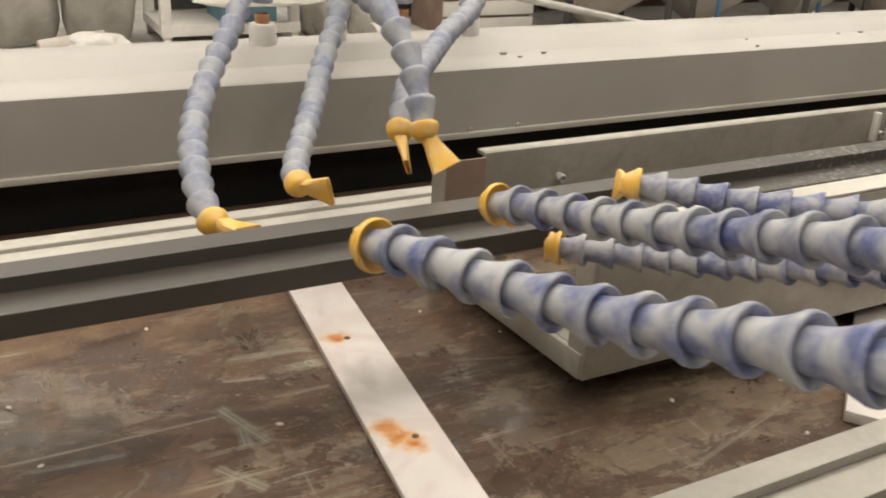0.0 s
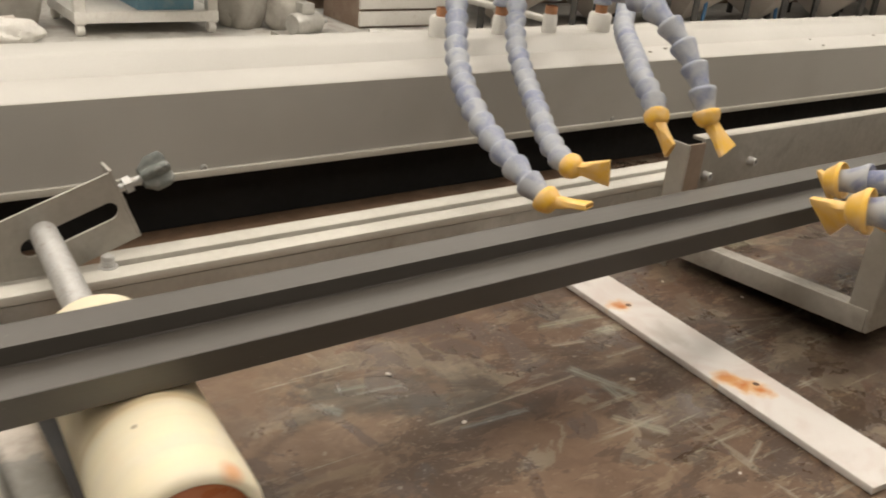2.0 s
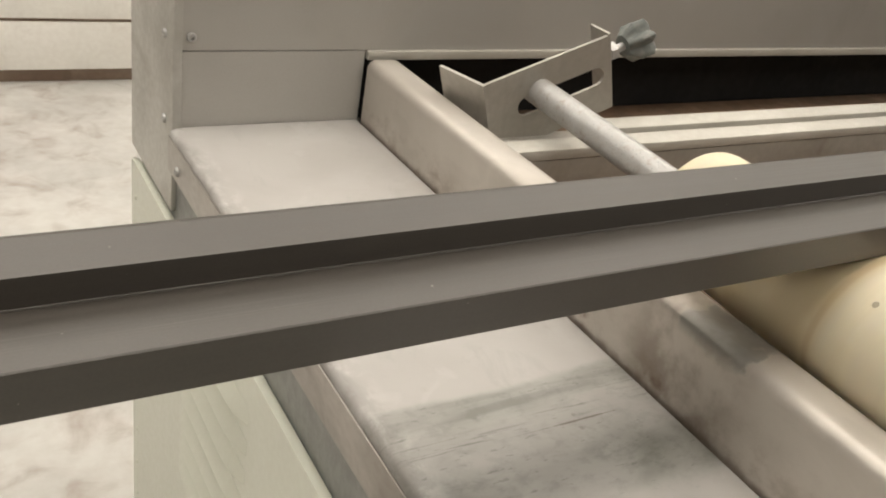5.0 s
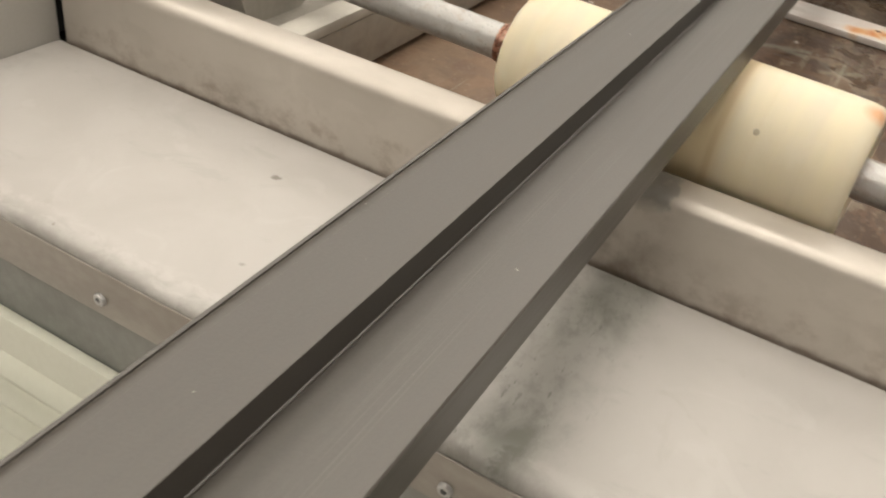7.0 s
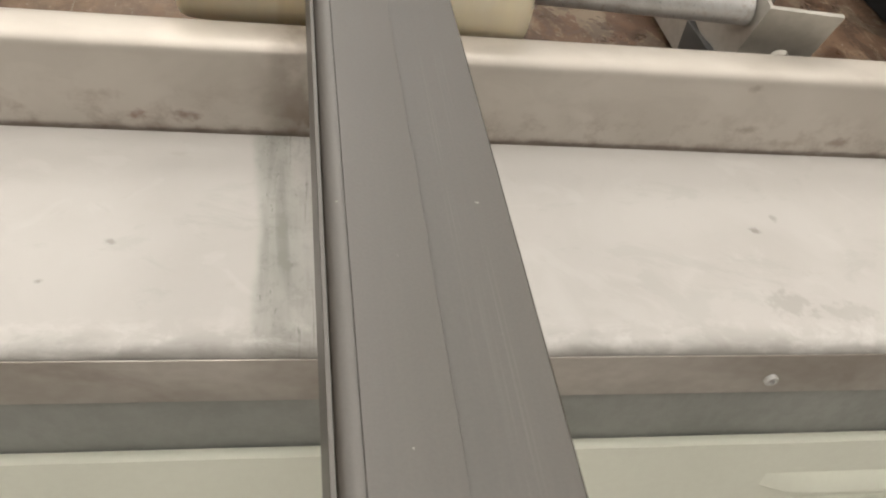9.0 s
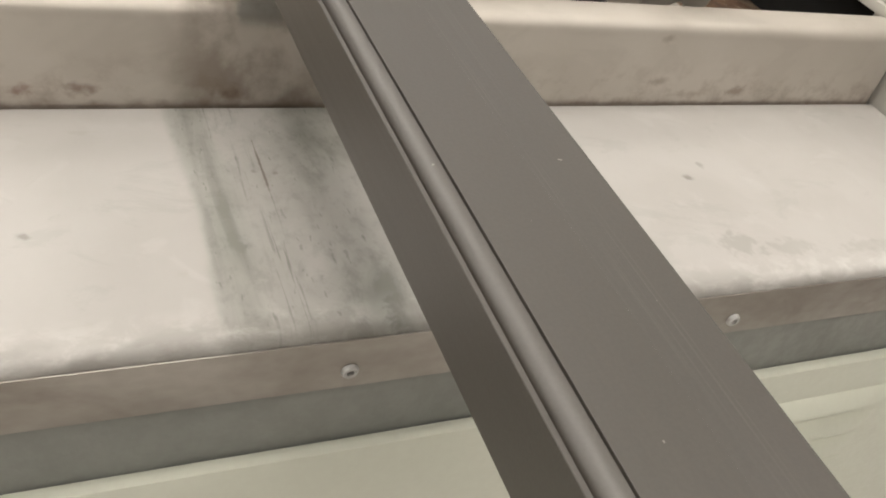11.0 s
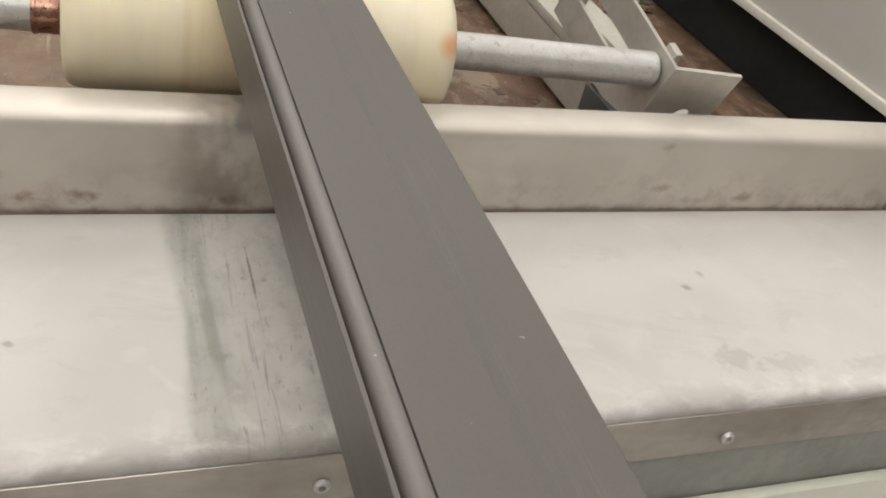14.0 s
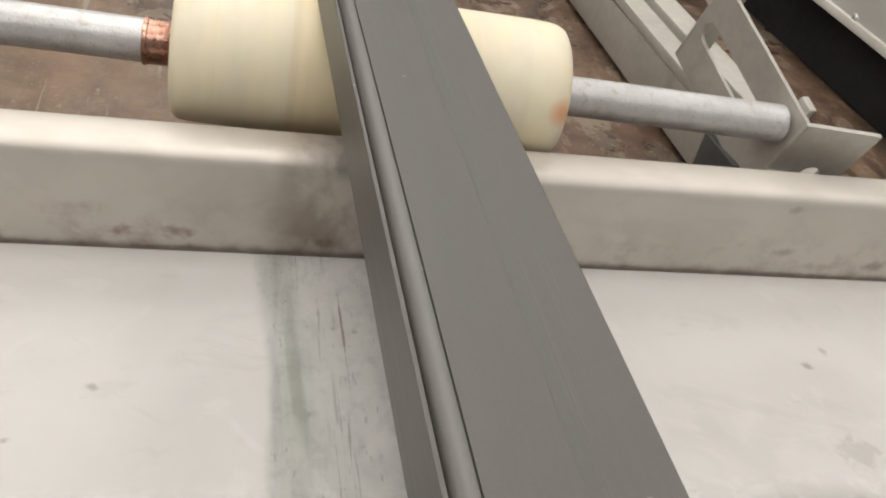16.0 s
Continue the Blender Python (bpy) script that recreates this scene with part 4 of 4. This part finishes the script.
part("back_panel", box(0.816, 2.4, 0.176, 0.180, BZ + 0.0005, 0.132, 0.0015), STEEL, sb)
part("top_fold", box(0.816, 2.4, 0.1805, 0.195, 0.127, 0.132, 0.0015), STEEL, sb)
part("front_post", box(BX - 0.002, BX + 0.001, -0.098, -0.073, 0.018, 0.154, 0.0008), STEEL, sb)
part("back_post", box(0.750, 0.753, 0.146, 0.172, BZ + 0.0005, 0.139, 0.0012), STEEL, sb)
part("inner_plate", box(0.7535, 0.8155, 0.1725, 0.1755, BZ + 0.0005, 0.128, 0.001), BROWNP, sb, "rust-brown inner plate")
sill = box(BX - 0.004, BX + 0.002, -0.0945, 0.15, 0.018, 0.042, 0.0012)
for v in sill.verts:
    v.co.z -= 0.016 * (v.co.y + 0.0945) / 0.2445
part("sill", sill, STEEL, sb)
fold = box(BX + 0.0022, BX + 0.016, -0.0945, 0.15, 0.0395, 0.042, 0.0008)
for v in fold.verts:
    v.co.z -= 0.016 * (v.co.y + 0.0945) / 0.2445
part("sill_fold", fold, STEEL, sb)
# pan added to stop light leaking through, so the bed below stays dark
part("pan", box(BX + 0.003, 2.4, -0.0945, 0.1495, 0.0185, 0.0205), BEDM, sb, "brown stained pan added to keep light off the bed below")
for fx in (1.45, 1.9, 2.3):
    part("foot", box(fx, fx + 0.03, -0.0945, -0.07, BZ + 0.0005, 0.0178), DARK, sb)
BOLT = finish(lathe([(0, 0.007), (0.002, 0.007), (0.0025, 0.010), (0.0048, 0.010), (0.0053, 0.009), (0.0053, 0.0)], 16), "bolt", SHAFTM)
for bx, bz in ((0.789, 0.060), (1.25, 0.060), (1.7, 0.06)):
    piece("bolt", BOLT, sb, aim((bx, -0.0982, bz), (0, -1, 0)))
for bx, bz in ((0.828, 0.085), (0.914, 0.094), (1.448, 0.095)):
    piece("bolt", BOLT, sb, aim((bx, 0.1758, bz), (0, -1, 0)))

for cx in (1.431, 1.462):
    part("clip", box(cx, cx + 0.007, 0.166, 0.1757, 0.086, 0.127, 0.001), WHITEP, sb, "pale upright clip on the panel")

# ---------------------------------------------------------------- coolant hoses
PITCH = 0.027
LINK = finish(lathe([(0.0088, -0.004), (0.0092, 0.0), (0.0094, 0.004), (0.0102, 0.009), (0.0119, 0.0150), (0.0136, 0.0205), (0.0144, 0.0238), (0.0145, 0.0252), (0.0141, 0.0268), (0.0126, 0.0282), (0.0110, 0.0286), (0.0088, 0.026)], 24), "link", HOSEM)
LINK2 = finish(lathe([(0.0090, -0.004), (0.0096, 0.0), (0.0099, 0.005), (0.0107, 0.011), (0.0125, 0.0180), (0.0140, 0.0222), (0.0145, 0.0234), (0.0147, 0.0242), (0.0152, 0.0248), (0.0154, 0.0262), (0.0152, 0.0282), (0.0143, 0.0287), (0.0124, 0.0276), (0.0090, 0.025)], 26), "link", HOSEM2)
CUP1 = finish(lathe([(0.0090, -0.003), (0.0136, -0.0036), (0.0143, -0.0025), (0.0143, 0.0005), (0.0134, 0.003), (0.0120, 0.0065), (0.0098, 0.0100), (0.007, 0.0118), (0, 0.0122)], 24), "cup", YELLOW)
CUP = finish(lathe([(0.0092, 0.001), (0.0140, -0.001), (0.0150, -0.0050), (0.0160, -0.0056), (0.0166, -0.0046), (0.0166, -0.0015), (0.0150, 0.0005), (0.0132, 0.004), (0.0108, 0.0085), (0.0075, 0.0112), (0, 0.012)], 26), "cup", YELLOW)


def fan_mesh():
    bm = bmesh.new()
    rows = []
    for z, w, t in ((0.004, 0.0060, 0.0060), (0.013, 0.0070, 0.0055), (0.024, 0.0110, 0.0038), (0.039, 0.0156, 0.0030), (0.0405, 0.0158, 0.0027)):
        rows.append([bm.verts.new((x * w, y * t, z)) for x, y in ((-1, -0.6), (-0.8, -1), (0.8, -1), (1, -0.6), (1, 0.6), (0.8, 1), (-0.8, 1), (-1, 0.6))])
    for a, b in zip(rows, rows[1:]):
        for k in range(8):
            bm.faces.new((a[k], a[(k + 1) % 8], b[(k + 1) % 8], b[k]))
    bm.faces.new(rows[0])
    inner = [bm.verts.new((v.co.x * 0.86, v.co.y * 0.4, 0.0407)) for v in rows[-1]]
    deep = [bm.verts.new((v.co.x * 0.84, v.co.y * 0.35, 0.034)) for v in rows[-1]]
    for ra, rb in ((rows[-1], inner), (inner, deep)):
        for k in range(8):
            bm.faces.new((ra[k], ra[(k + 1) % 8], rb[(k + 1) % 8], rb[k]))
    bm.faces.new(deep)
    return finish(bm, "fan", YELLOW)


FAN = fan_mesh()


def smooth_path(points, n=400):
    """a dense Catmull-Rom path through a few points"""
    P = [Vector(p) for p in points]
    P = [P[0] * 2 - P[1]] + P + [P[-1] * 2 - P[-2]]
    out = []
    for i in range(1, len(P) - 2):
        for k in range(n // (len(P) - 3)):
            t = k / (n // (len(P) - 3))
            a, b, c, d = P[i - 1:i + 3]
            out.append(0.5 * ((2 * b) + (c - a) * t + (2 * a - 5 * b + 4 * c - d) * t * t + (3 * b - a - 3 * c + d) * t ** 3))
    out.append(P[-2])
    return out


def hose(points, fan_way, roll, label, group, size=1.0):
    """a hose of ball-and-socket links from its first point (the nozzle cup) on, with a flat fan nozzle"""
    h = thing("coolant_hose", points[-1], label, "coolant hose", group)
    path = smooth_path(points)
    walked, step, small = 0.0, PITCH * size, Matrix.Scale(size, 4)
    spots = [path[0]]
    for a, b in zip(path, path[1:]):
        d = (b - a).length
        while walked + d >= step:
            f = (step - walked) / d
            a = a + (b - a) * f
            spots.append(a.copy())
            d, walked = (b - a).length, 0.0
        walked += d
    if (path[-1] - spots[-1]).length > 0.3 * step:
        spots.append(path[-1])
    for a, b in zip(spots, spots[1:]):
        m = aim(a, b - a) @ small
        piece("link", LINK if group == G1 else LINK2, h, m)
    way = (spots[0] - spots[1]).normalized()
    noz = piece("nozzle", CUP1 if group == G1 else CUP, h, aim(spots[0], way) @ small, "yellow plastic nozzle cup")
    fw = Vector(fan_way).normalized()
    m = aim(spots[0] + way * 0.003, fw) @ Matrix.Rotation(radians(roll), 4, "Z") @ small
    piece("fan", FAN, noz, m, "flat flared yellow spout")
    return h


BACK = "dusty blue jointed coolant hose hanging down, with yellow fan nozzle"
NEAR = "dusty blue jointed coolant hose reaching across, with yellow fan nozzle"
G1, G2 = "coolant hoses at the back", "coolant hoses at the front"
hose([(0.507, 0.114, 0.121), (0.505, 0.150, 0.134), (0.524, 0.250, 0.162), (0.568, 0.352, 0.196), (0.625, 0.440, 0.246), (0.665, 0.52, 0.31), (0.685, 0.546, 0.305), (0.685, 0.548, 0.234)], (0.5, -0.85, 0.12), 170, BACK, G1)
hose([(0.610, 0.188, 0.118), (0.619, 0.225, 0.122), (0.660, 0.305, 0.142), (0.735, 0.445, 0.190), (0.79, 0.52, 0.255), (0.80, 0.55, 0.31), (0.794, 0.552, 0.29), (0.790, 0.548, 0.234)], (0.5, -0.85, 0.05), 105, BACK, G1)
hose([(0.710, 0.168, 0.170), (0.724, 0.190, 0.184), (0.750, 0.235, 0.196), (0.791, 0.285, 0.205), (0.875, 0.388, 0.219), (0.955, 0.465, 0.240), (0.988, 0.525, 0.285), (0.994, 0.548, 0.285), (0.992, 0.548, 0.234)], (-0.1, -0.7, -0.65), 110, BACK, G1)
hose([(0.700, 0.096, 0.193), (0.702, 0.108, 0.213), (0.704, 0.137, 0.245), (0.700, 0.185, 0.281), (0.70, 0.27, 0.300), (0.74, 0.40, 0.325), (0.84, 0.53, 0.335), (0.880, 0.546, 0.30), (0.886, 0.548, 0.234)], (0.3, -0.55, -0.7), 20, BACK, G1)
hose([(0.535, -0.172, 0.211), (0.543, -0.200, 0.217), (0.562, -0.25, 0.220), (0.586, -0.33, 0.231), (0.597, -0.40, 0.254), (0.607, -0.47, 0.274), (0.64, -0.56, 0.28), (0.68, -0.60, 0.238)], (0.33, 0.82, -0.46), 60, NEAR, G2)
hose([(0.681, -0.070, 0.180), (0.688, -0.102, 0.189), (0.700, -0.16, 0.201), (0.711, -0.25, 0.224), (0.717, -0.36, 0.258), (0.73, -0.46, 0.272), (0.75, -0.55, 0.28), (0.77, -0.60, 0.238)], (0.72, 0.58, -0.42), 60, NEAR, G2)
hose([(0.764, -0.128, 0.205), (0.782, -0.146, 0.206), (0.815, -0.19, 0.207), (0.865, -0.26, 0.217), (0.895, -0.36, 0.242), (0.91, -0.47, 0.262), (0.91, -0.56, 0.27), (0.91, -0.60, 0.238)], (0.31, 0.83, -0.32), 100, NEAR, G2, 0.8)
hose([(0.720, -0.100, 0.150), (0.740, -0.122, 0.153), (0.775, -0.165, 0.159), (0.81, -0.24, 0.179), (0.83, -0.35, 0.220), (0.84, -0.46, 0.25), (0.84, -0.55, 0.262), (0.84, -0.60, 0.238)], (0.43, 0.76, -0.37), 100, NEAR, G2, 0.8)

for sx, sr, ring in ((0.685, 0.018, True), (0.790, 0.0120, True), (0.886, 0.0110, True), (0.992, 0.018, True)):
    st = thing("pipe_stub", (sx, 0.548, 0.18), "short cream pipe stub with an orange ring on the cover" if ring else "short cream pipe stub on the cover", "pipe stub", "pipe stubs on the cover")
    part("pipe", lathe([(0, 0.0), (sr, 0.0), (sr, 0.026), (sr - 0.002, 0.029), (0, 0.029)], 22, pose(sx, 0.548, 0.1812)), WHITEP, st)
    if ring:
        part("ring", lathe([(0.0085, 0.0), (0.0095, 0.001), (0.0095, 0.011), (0.0085, 0.012)], 20, pose(sx, 0.548, 0.2103)), COPPER, st, "orange sealing ring")
for sx in (0.68, 0.77, 0.84, 0.91):
    st = thing("pipe_stub", (sx, -0.60, 0.18), "short cream pipe stub with an orange ring on the cover", "pipe stub", "pipe stubs on the near cover")
    part("pipe", lathe([(0, 0.0), (0.0125, 0.0), (0.0125, 0.068), (0, 0.068)], 22, pose(sx, -0.60, 0.1818)), WHITEP, st)

# ---------------------------------------------------------------- things in the hall behind
base = thing("neighbour_machine", (-2.0, 3.2, FLOOR_Z), "long white machine base with brown grimy grooves", "machine")
for z0, z1, dy, mt in ((-0.85, -0.80, 0.03, BROWNP), (-0.80, -0.64, 0.0, WHITEP), (-0.64, -0.628, 0.01, BROWNP), (-0.628, -0.56, 0.0, WHITEP), (-0.56, -0.54, 0.012, BROWNP), (-0.54, -0.488, 0.0, WHITEP), (-0.488, -0.47, 0.012, BROWNP), (-0.47, -0.34, 0.0, WHITEP)):
    part("course", box(-5.0, 0.35, 2.80 + dy, 3.6, z0, z1 - 0.0005, 0.002), mt, base)

trolley = thing("trolley", (1.95, 5.85, FLOOR_Z), "pale steel trolley with a blue bin on its lower shelf", "trolley")
for px in (1.50, 2.38):
    for py in (5.55, 6.15):
        part("leg", box(px - 0.035, px + 0.035, py - 0.035, py + 0.035, FLOOR_Z + 0.075, 0.05, 0.006), WHITEP, trolley)
        part("castor", lathe([(0, -0.025), (0.032, -0.025), (0.038, -0.018), (0.038, 0.018), (0.032, 0.025), (0, 0.025)], 16, pose(px, py, FLOOR_Z + 0.0385, 0, 90, 0)), WHITEP, trolley)
part("lower_shelf", box(1.46, 2.42, 5.51, 6.19, FLOOR_Z + 0.085, FLOOR_Z + 0.155, 0.006), WHITEP, trolley)
part("back_panel", box(1.54, 2.34, 6.15, 6.18, FLOOR_Z + 0.16, -0.05), DARK, trolley)
part("top", box(1.44, 2.44, 5.49, 6.21, -0.02, 0.05, 0.006), WHITEP, trolley)
bin_ = thing("storage_bin", (2.05, 5.75, FLOOR_Z + 0.156), "open blue plastic bin standing on the trolley shelf", "bin")
BZ0 = FLOOR_Z + 0.156
part("body", join(box(1.88, 2.26, 5.56, 5.58, BZ0, -0.42), box(1.88, 2.26, 5.98, 6.0, BZ0, -0.42), box(1.88, 1.90, 5.58, 5.98, BZ0, -0.42), box(2.24, 2.26, 5.58, 5.98, BZ0, -0.42), box(1.90, 2.24, 5.58, 5.98, BZ0, BZ0 + 0.02)), BLUEBIN, bin_)
part("rim", join(box(1.865, 2.275, 5.545, 5.56, -0.445, -0.42), box(1.865, 2.275, 6.0, 6.015, -0.445, -0.42)), BLUEBIN, bin_)


def lump(name, at, size, material, label, category, seed, group=""):
    bm = bmesh.new()
    bmesh.ops.create_icosphere(bm, subdivisions=4, radius=1)
    for v in bm.verts:
        n = noise.noise(v.co * 1.4 + Vector((seed, 0, 0))) * 0.28 + noise.noise(v.co * 4 + Vector((0, seed, 0))) * 0.10
        v.co *= 1 + n
        v.co = Vector((v.co.x * size[0], v.co.y * size[1], max(v.co.z, -0.72) * size[2]))
    low = min(v.co.z for v in bm.verts)
    bm.transform(Matrix.Translation((at[0], at[1], at[2] - low)))
    return single(name, bm, material, at, label, category, group)


lump("sack", (1.12, 5.9, FLOOR_Z), (0.24, 0.24, 0.55), CLOTH, "full grey dusty sack standing on the floor", "sack", 1.0, "sacks on the floor")
lump("sack", (0.62, 6.0, FLOOR_Z), (0.26, 0.26, 0.60), CLOTH, "full grey dusty sack standing on the floor", "sack", 3.0, "sacks on the floor")
lump("crumpled_cloth", (1.02, 5.38, FLOOR_Z), (0.20, 0.16, 0.10), WHITEP, "crumpled white cloth lying on the floor", "cloth", 2.0)
lump("crumpled_cloth", (2.15, 5.42, -0.56), (0.42, 0.10, 0.06), WHITEP, "crumpled white cloth hung before the trolley", "cloth", 5.0)
lump("sack", (2.68, 5.75, FLOOR_Z), (0.20, 0.20, 0.40), CLOTH, "slumped grey sack beside the trolley", "sack", 4.0, "sacks on the floor")
lump("sack", (2.98, 5.62, FLOOR_Z), (0.17, 0.17, 0.20), CLOTH, "low slumped grey sack on the floor", "sack", 6.0, "sacks on the floor")
log = lathe([(0, 0), (0.06, 0), (0.065, 0.02), (0.06, 0.4), (0, 0.4)], 18, pose(0.70, 5.36, FLOOR_Z + 0.066, 0, 84, 8))
single("log", log, SLAB, (0.9, 5.36, FLOOR_Z), "short pale wooden log lying on the floor", "log")
motor = thing("pump_motor", (2.95, 5.25, FLOOR_Z), "dusty grey pump motor lying on the floor", "motor")
part("body", lathe([(0, -0.13), (0.065, -0.13), (0.075, -0.11), (0.075, 0.11), (0.065, 0.13), (0, 0.13)], 20, pose(2.95, 5.25, FLOOR_Z + 0.11, 0, 90, 20)), GALV, motor)
part("shaft_end", lathe([(0, 0.13), (0.02, 0.13), (0.02, 0.22), (0, 0.22)], 12, pose(2.95, 5.25, FLOOR_Z + 0.11, 0, 90, 20)), SHAFTM, motor)
part("terminal_box", box(2.9, 3.0, 5.2, 5.3, FLOOR_Z + 0.18, FLOOR_Z + 0.25, 0.008), GALV, motor)
part("base_plate", box(2.75, 3.25, 5.15, 5.38, FLOOR_Z, FLOOR_Z + 0.035), GALV, motor)
post = box(3.30, 3.40, 6.1, 6.2, FLOOR_Z, 1.4, 0.01)
single("steel_post", post, GALV, (3.35, 6.15, FLOOR_Z), "upright grey steel post behind the machine", "post")
crate = thing("crate", (3.75, 5.8, FLOOR_Z), "dusty pale crate with a green drum on it", "crate")
for k in range(3):
    part("board", box(3.55, 4.35, 5.50, 5.53, FLOOR_Z + 0.02 + 0.13 * k, FLOOR_Z + 0.13 + 0.13 * k, 0.006), WHITEP, crate)
part("inside", box(3.56, 4.34, 5.535, 6.1, FLOOR_Z, FLOOR_Z + 0.38, 0.006), BROWNP, crate)
drum = lathe([(0, 0), (0.16, 0), (0.17, 0.02), (0.17, 0.42), (0.16, 0.44), (0, 0.44)], 24, pose(3.8, 5.85, FLOOR_Z + 0.381))
single("drum", drum, BLUEBIN, (3.8, 5.85, FLOOR_Z + 0.38), "dusty blue-green drum standing on the crate", "drum")
for k, (px, py, pz) in enumerate(((3.55, 5.35, FLOOR_Z + 0.42), (3.45, 5.2, FLOOR_Z + 0.04))):
    p = lathe([(0, 0), (0.03, 0), (0.03, 1.5), (0, 1.5)], 14, aim((px, py, pz), (0.85, -0.30, -0.16 + 0.17 * k)))
    single("pipe", p, GALV, (px, py, FLOOR_Z), "long dusty grey pipe leaning behind the machine", "pipe", "leaning pipes")


def hopper(x, y, turn, size):
    """a pale four-sided hopper, narrowing downward, on dark legs"""
    h = thing("hopper", (x, y, FLOOR_Z), "pale dusty four-sided hopper on dark legs", "hopper", "hoppers behind the machine")
    M = Matrix.Translation((x, y, FLOOR_Z)) @ Matrix.Rotation(radians(turn), 4, "Z")
    part("funnel", lathe([(0, 0.05), (0.12 * size, 0.05), (0.15 * size, 0.07), (0.95 * size, 0.46), (0.97 * size, 1.5), (0, 1.5)], 4, M), SLAB, h)
    for k in range(4):
        a = radians(90 * k)
        part("leg", box(-0.025, 0.025, -0.025, 0.025, 0, 1.3, 0.004, M @ Matrix.Translation((0.86 * size * math.cos(a), 0.86 * size * math.sin(a), 0))), DARK, h)
    part("outlet", lathe([(0, 0), (0.07, 0), (0.07, 0.0495), (0, 0.0495)], 16, M), GALV, h)
    return h


for k in range(7):
    hopper(4.95 + 1.05 * k, 5.55 - 0.10 * k, 38 + 7 * k, 0.74)
for k, (x0, x1, y0, h, mt) in enumerate(((-1.5, 0.6, 7.6, 0.9, GREYBAND), (0.9, 2.6, 7.9, 1.1, DARK), (3.45, 5.0, 6.35, 0.8, DARK), (5.1, 8.2, 6.45, 1.2, DARK), (8.4, 12.0, 6.3, 1.2, DARK))):
    cabn = thing("machine_cabinet", ((x0 + x1) / 2, y0, FLOOR_Z), "large dusty grey machine cabinet standing far back" if mt is GREYBAND else "large dark machine cabinet standing far back", "cabinet", "machine cabinets far back")
    part("body", box(x0, x1, y0, y0 + 0.9, FLOOR_Z + 0.08, h, 0.01), mt, cabn)
    part("base", box(x0 + 0.04, x1 - 0.04, y0 + 0.04, y0 + 0.86, FLOOR_Z, FLOOR_Z + 0.0795), BROWNP, cabn)
    part("door", box(x0 + 0.1, (x0 + x1) / 2 - 0.02, y0 - 0.02, y0 - 0.0005, FLOOR_Z + 0.16, h - 0.1, 0.006), mt, cabn)
    part("door", box((x0 + x1) / 2 + 0.02, x1 - 0.1, y0 - 0.02, y0 - 0.0005, FLOOR_Z + 0.16, h - 0.1, 0.006), mt, cabn)
BLUEHOSE = surface("blue_air_hose", (0.05, 0.16, 0.34), (0.06, 0.2, 0.4), (0.3, 0.3, 0.3), 0.5, 0, 8, 60, 0.3)
for k, hx in enumerate((5.85, 7.1, 8.3)):
    hb = bmesh.new()
    path = [Vector((hx + 0.08 * math.sin(3 * t + k), 5.2 - 0.15 * t, FLOOR_Z + 0.02 + 1.6 * (1 - t) ** 2)) for t in [i / 24 for i in range(25)]]
    rings = []
    for a, p in enumerate(path):
        w = (path[min(a + 1, 24)] - path[max(a - 1, 0)]).normalized()
        m = aim(p, w)
        rings.append([hb.verts.new(m @ Vector((0.018 * math.cos(q), 0.018 * math.sin(q), 0))) for q in [2 * math.pi * i / 8 for i in range(8)]])
    for ra, rb in zip(rings, rings[1:]):
        for q in range(8):
            hb.faces.new((ra[q], ra[(q + 1) % 8], rb[(q + 1) % 8], rb[q]))
    single("air_hose", hb, BLUEHOSE, (hx, 5.1, FLOOR_Z), "thin blue air hose hanging to the floor", "air hose", "air hoses behind")

# ---------------------------------------------------------------- what moves
FEED = 0.006      # metres a second at which the stone creeps out
TURN = 8.0        # degrees a second of the roller under it


def motions():
    """the bar creeps steadily out over the roller, which turns under it"""
    times = (0, 4, 8, 12, 16)
    walk(bar, [(t, pose(0.096 - FEED * t, 0, 0.1162)) for t in times])
    walk(roller, [(t, SKEW @ Matrix.Rotation(radians(175 - TURN * t), 4, "Z")) for t in times])


motions()
